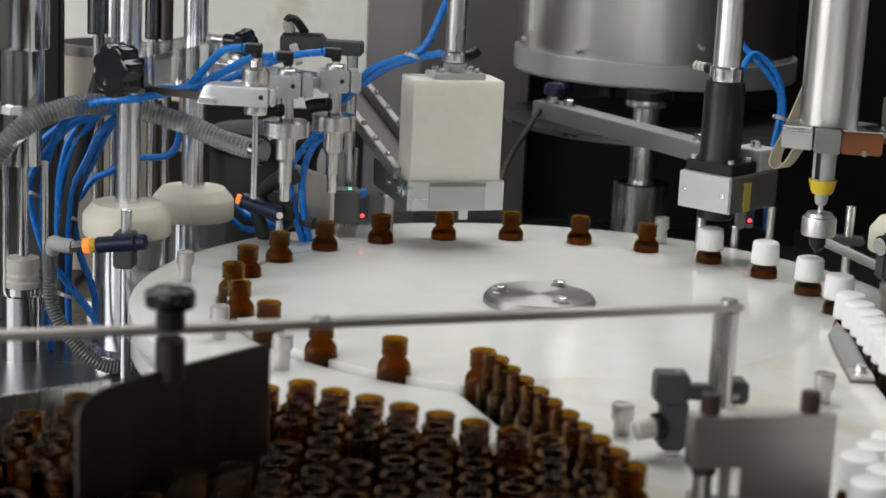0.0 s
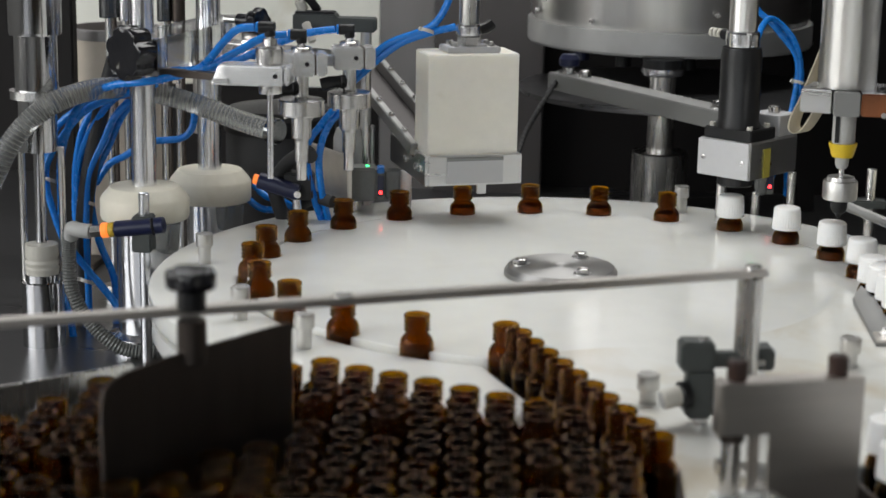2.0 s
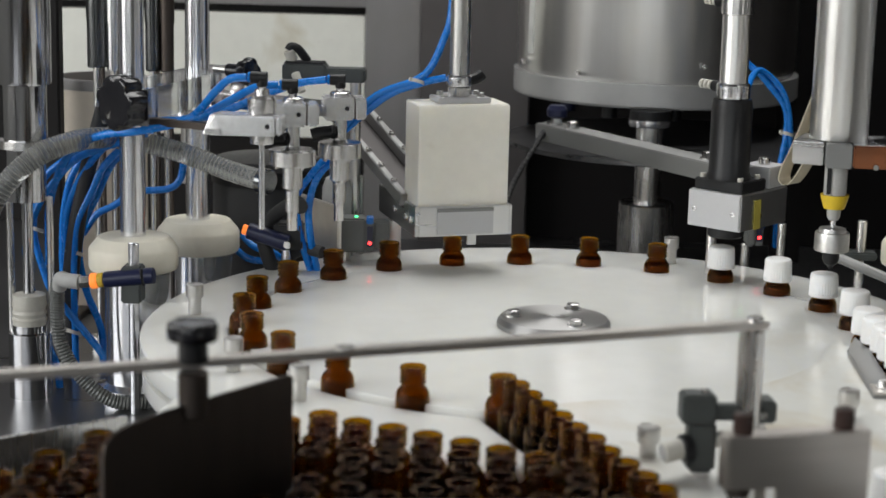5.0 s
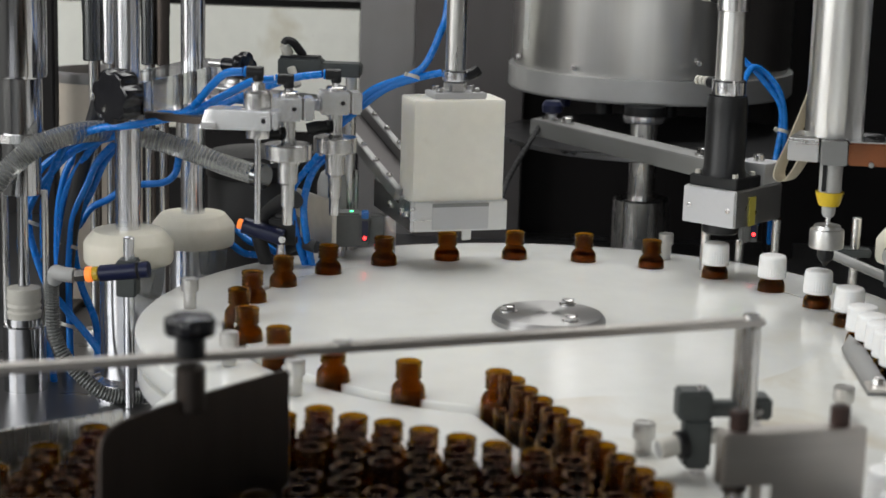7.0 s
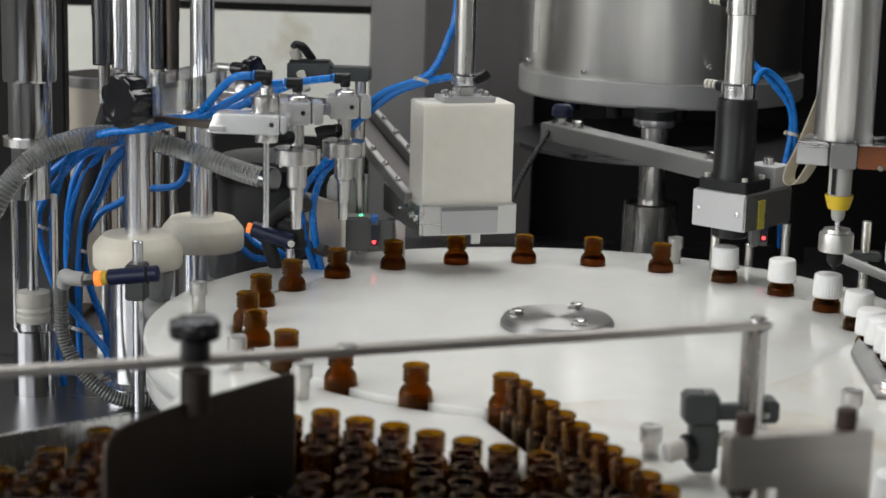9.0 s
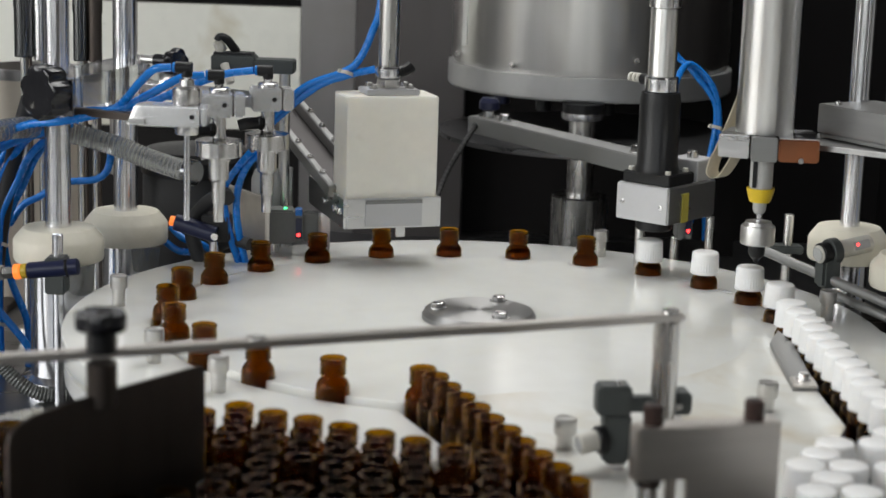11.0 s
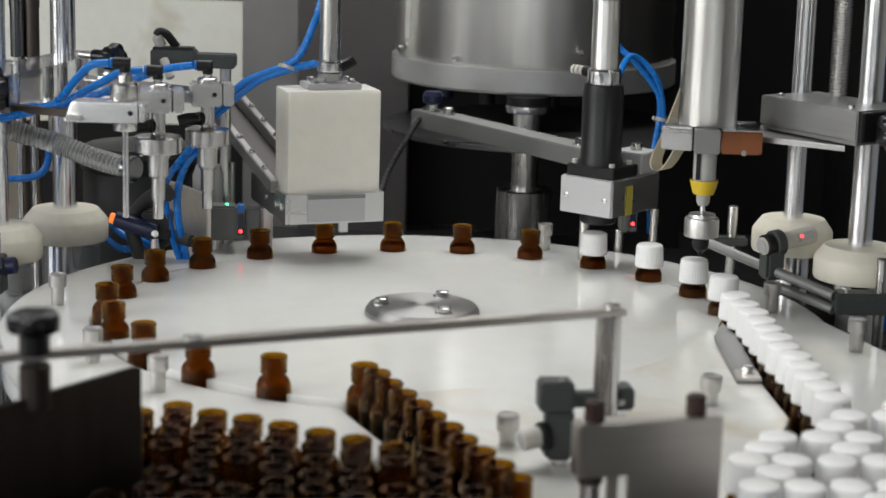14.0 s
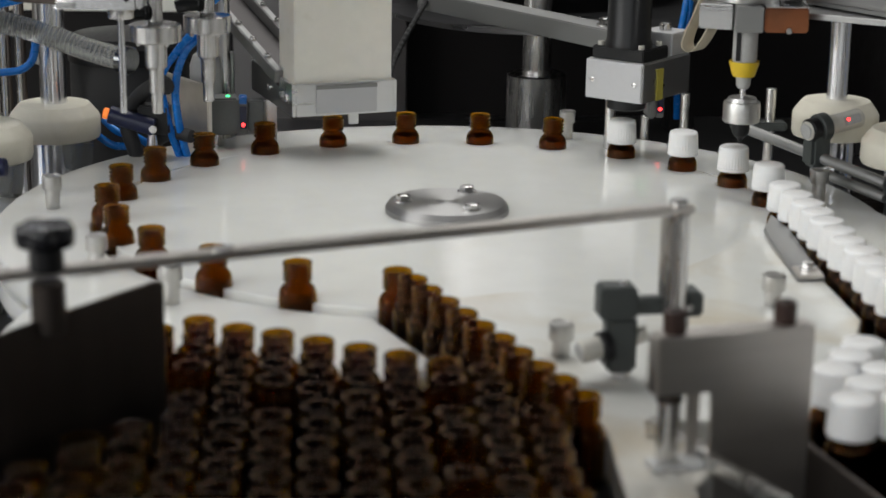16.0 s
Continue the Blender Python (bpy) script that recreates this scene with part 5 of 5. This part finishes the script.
cyl = valve_cylinder((-0.5150, 0.10), "steel and glass filling cylinder with a white threaded nut", [
    ("upper_tube", [(0, 1.196), (0.0255, 1.196), (0.0262, 1.199), (0.0262, 1.75), (0, 1.75)], M_MIRROR),
    ("middle_tube", [(0, 1.142), (0.0212, 1.142), (0.0212, 1.196), (0, 1.196)], M_MIRROR),
    ("flange", [(0, 1.134), (0.0265, 1.134), (0.0265, 1.142), (0, 1.142)], M_TURNED),
    ("lower_tube", [(0, 1.082), (0.019, 1.082), (0.019, 1.134), (0, 1.134)], M_MIRROR),
    ("piston_rod", [(0, 0.98), (0.0055, 0.98), (0.0055, 1.082), (0, 1.082)], M_MIRROR),
    ("threaded_nut", [(0, 0.958), (0.016, 0.958), (0.017, 0.964), (0.0155, 0.966), (0.017, 0.970), (0.0155, 0.973), (0.017, 0.977), (0.016, 0.988), (0, 0.99)], M_SENSOR),
    ("base", [(0, 0.885), (0.021, 0.885), (0.021, 0.950), (0.017, 0.951), (0.017, 0.958), (0, 0.958)], M_MIRROR)], None)
part("guide_rod", rod((0.020, 0.008, 0.064), (0.020, 0.008, 0.20), 0.0035, 16), M_STEEL, cyl)
part("guide_rod", rod((-0.020, 0.008, 0.064), (-0.020, 0.008, 0.20), 0.0035, 16), M_STEEL, cyl)
for vx, vr, vz, vm, vl in ((-0.4945, 0.0103, 1.1918, M_DARKSTEEL, "dark mirror-bright filling cylinder on thin tie rods"), (-0.4760, 0.0080, 1.1888, M_CHROME, "bright steel filling cylinder beside the column"),
                           (-0.4338, 0.0082, 1.1895, M_DARKSTEEL, "dark mirror-bright filling cylinder behind the column"), (-0.4186, 0.0070, 1.1888, M_PLATE, "brownish steel tube above a thin rod")):
    vc = valve_cylinder((vx, 0.30), vl, [
        ("tube", [(0, vz), (vr - 0.0006, vz), (vr, vz + 0.001), (vr, 1.75), (0, 1.75)], vm),
        ("sleeve", [(0, vz + 0.052), (vr + 0.0007, vz + 0.052), (vr + 0.0007, 1.75), (0, 1.75)], vm),
        ("tie_rod", [(0, 0.885), (0.0042, 0.885), (0.0042, vz), (0, vz)], M_STEEL)], None)
    part("guide_rod", rod((vr * 0.7, -0.004, 0), (vr * 0.7, -0.004, vz - 0.885), 0.0022, 12), M_PLATE, vc)
    part("foot", lathe([(0, 0), (0.012, 0), (0.012, 0.012), (0, 0.012)], 24), M_STEEL, vc)
valve_cylinder((-0.405, 0.36), "steel filling cylinder behind the columns", [
    ("tube", [(0, 1.06), (0.0120, 1.06), (0.0120, 1.16), (0, 1.16)], M_STEEL),
    ("tie_rod", [(0, 0.885), (0.0045, 0.885), (0.0045, 1.06), (0, 1.06)], M_STEEL)], None)
t = thing("fibre_drum", (-0.540, 0.50, 0.885), "open beige fibre drum standing behind the cylinders", "drum")
part("wall", lathe([(0, 0.002), (0.0500, 0.002), (0.0520, 0.004), (0.0520, 0.262), (0.0490, 0.262), (0.0490, 0.006), (0, 0.006)], 48), M_BEIGE, t)
part("rim", lathe([(0.0485, 0.262), (0.0535, 0.262), (0.0538, 0.264), (0.0538, 0.273), (0.0530, 0.2745), (0.0485, 0.2745), (0.0485, 0.262)], 48), M_GUARD, t, "brownish rim band")
# added bar that darkens the gap between the filling cylinder and cream panel
t = thing("machine_upright", (-0.576, 0.42, 0.885), "near-black upright bar added in the dark gap beside the cream panel", "post")
part("tube", box((-0.0091, -0.008, 0), (0.0091, 0.012, 0.85), 0.002), M_DARK, t)
part("foot", box((-0.03, -0.02, 0), (0.03, 0.03, 0.008), 0.001), M_PLATE, t)
t = thing("rubber_bellows", (-0.33, 0.42, 0.885), "dark rubber housing behind the columns", "housing")
part("case", lathe([(0, 0.008), (0.060, 0.008), (0.062, 0.012), (0.062, 0.165), (0.060, 0.170), (0, 0.170)], 48), M_RUBBER, t)
part("lid", lathe([(0, 0.1705), (0.0635, 0.1705), (0.0640, 0.173), (0.0640, 0.188), (0.058, 0.197), (0.02, 0.200), (0, 0.200)], 48), M_BLACK, t, "glossy black lid")
part("base_flange", lathe([(0, 0), (0.068, 0), (0.068, 0.0075), (0, 0.0075)], 48), M_PLATE, t)
t = thing("air_cylinder", (-0.235, 0.30, 0.885), "matt grey air cylinder behind the nozzles", "cylinder")
part("tube", lathe([(0, 0), (0.0165, 0), (0.0165, 0.185), (0.013, 0.195), (0.006, 0.20), (0, 0.20)], 32), M_LIGHTGREY, t)

# ---- machine housing behind ----
h = thing("machine_housing", (0, 1.0, 0.885), "grey and dark steel machine housing behind the line", "machine housing")
# near-black panels make up the dark backdrop behind and below the lighter ones
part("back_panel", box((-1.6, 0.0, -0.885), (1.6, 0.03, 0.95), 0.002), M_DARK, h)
part("cream_panel", box((-0.722, -0.030, 0.140), (-0.279, -0.006, 0.316), 0.002), M_PANEL, h, "cream enamelled panel")
part("grey_panel", box((-0.278, -0.045, -0.20), (-0.200, -0.004, 0.90), 0.002), M_GUARD, h, "grey steel panel")
part("grey_panel", box((-0.199, -0.055, -0.20), (-0.045, -0.006, 0.90), 0.002), M_GUARDDARK, h, "dull brown-grey steel panel")
part("top_beam", box((-1.5, -0.032, 0.328), (-0.279, -0.004, 0.90), 0.002), M_GUARD, h)
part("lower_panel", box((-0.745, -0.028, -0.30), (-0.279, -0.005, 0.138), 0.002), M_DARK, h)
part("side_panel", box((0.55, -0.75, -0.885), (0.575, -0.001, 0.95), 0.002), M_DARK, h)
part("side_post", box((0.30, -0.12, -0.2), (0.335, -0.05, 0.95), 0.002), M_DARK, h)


def motions():
    """Nothing in the place moves but the camera."""


motions()
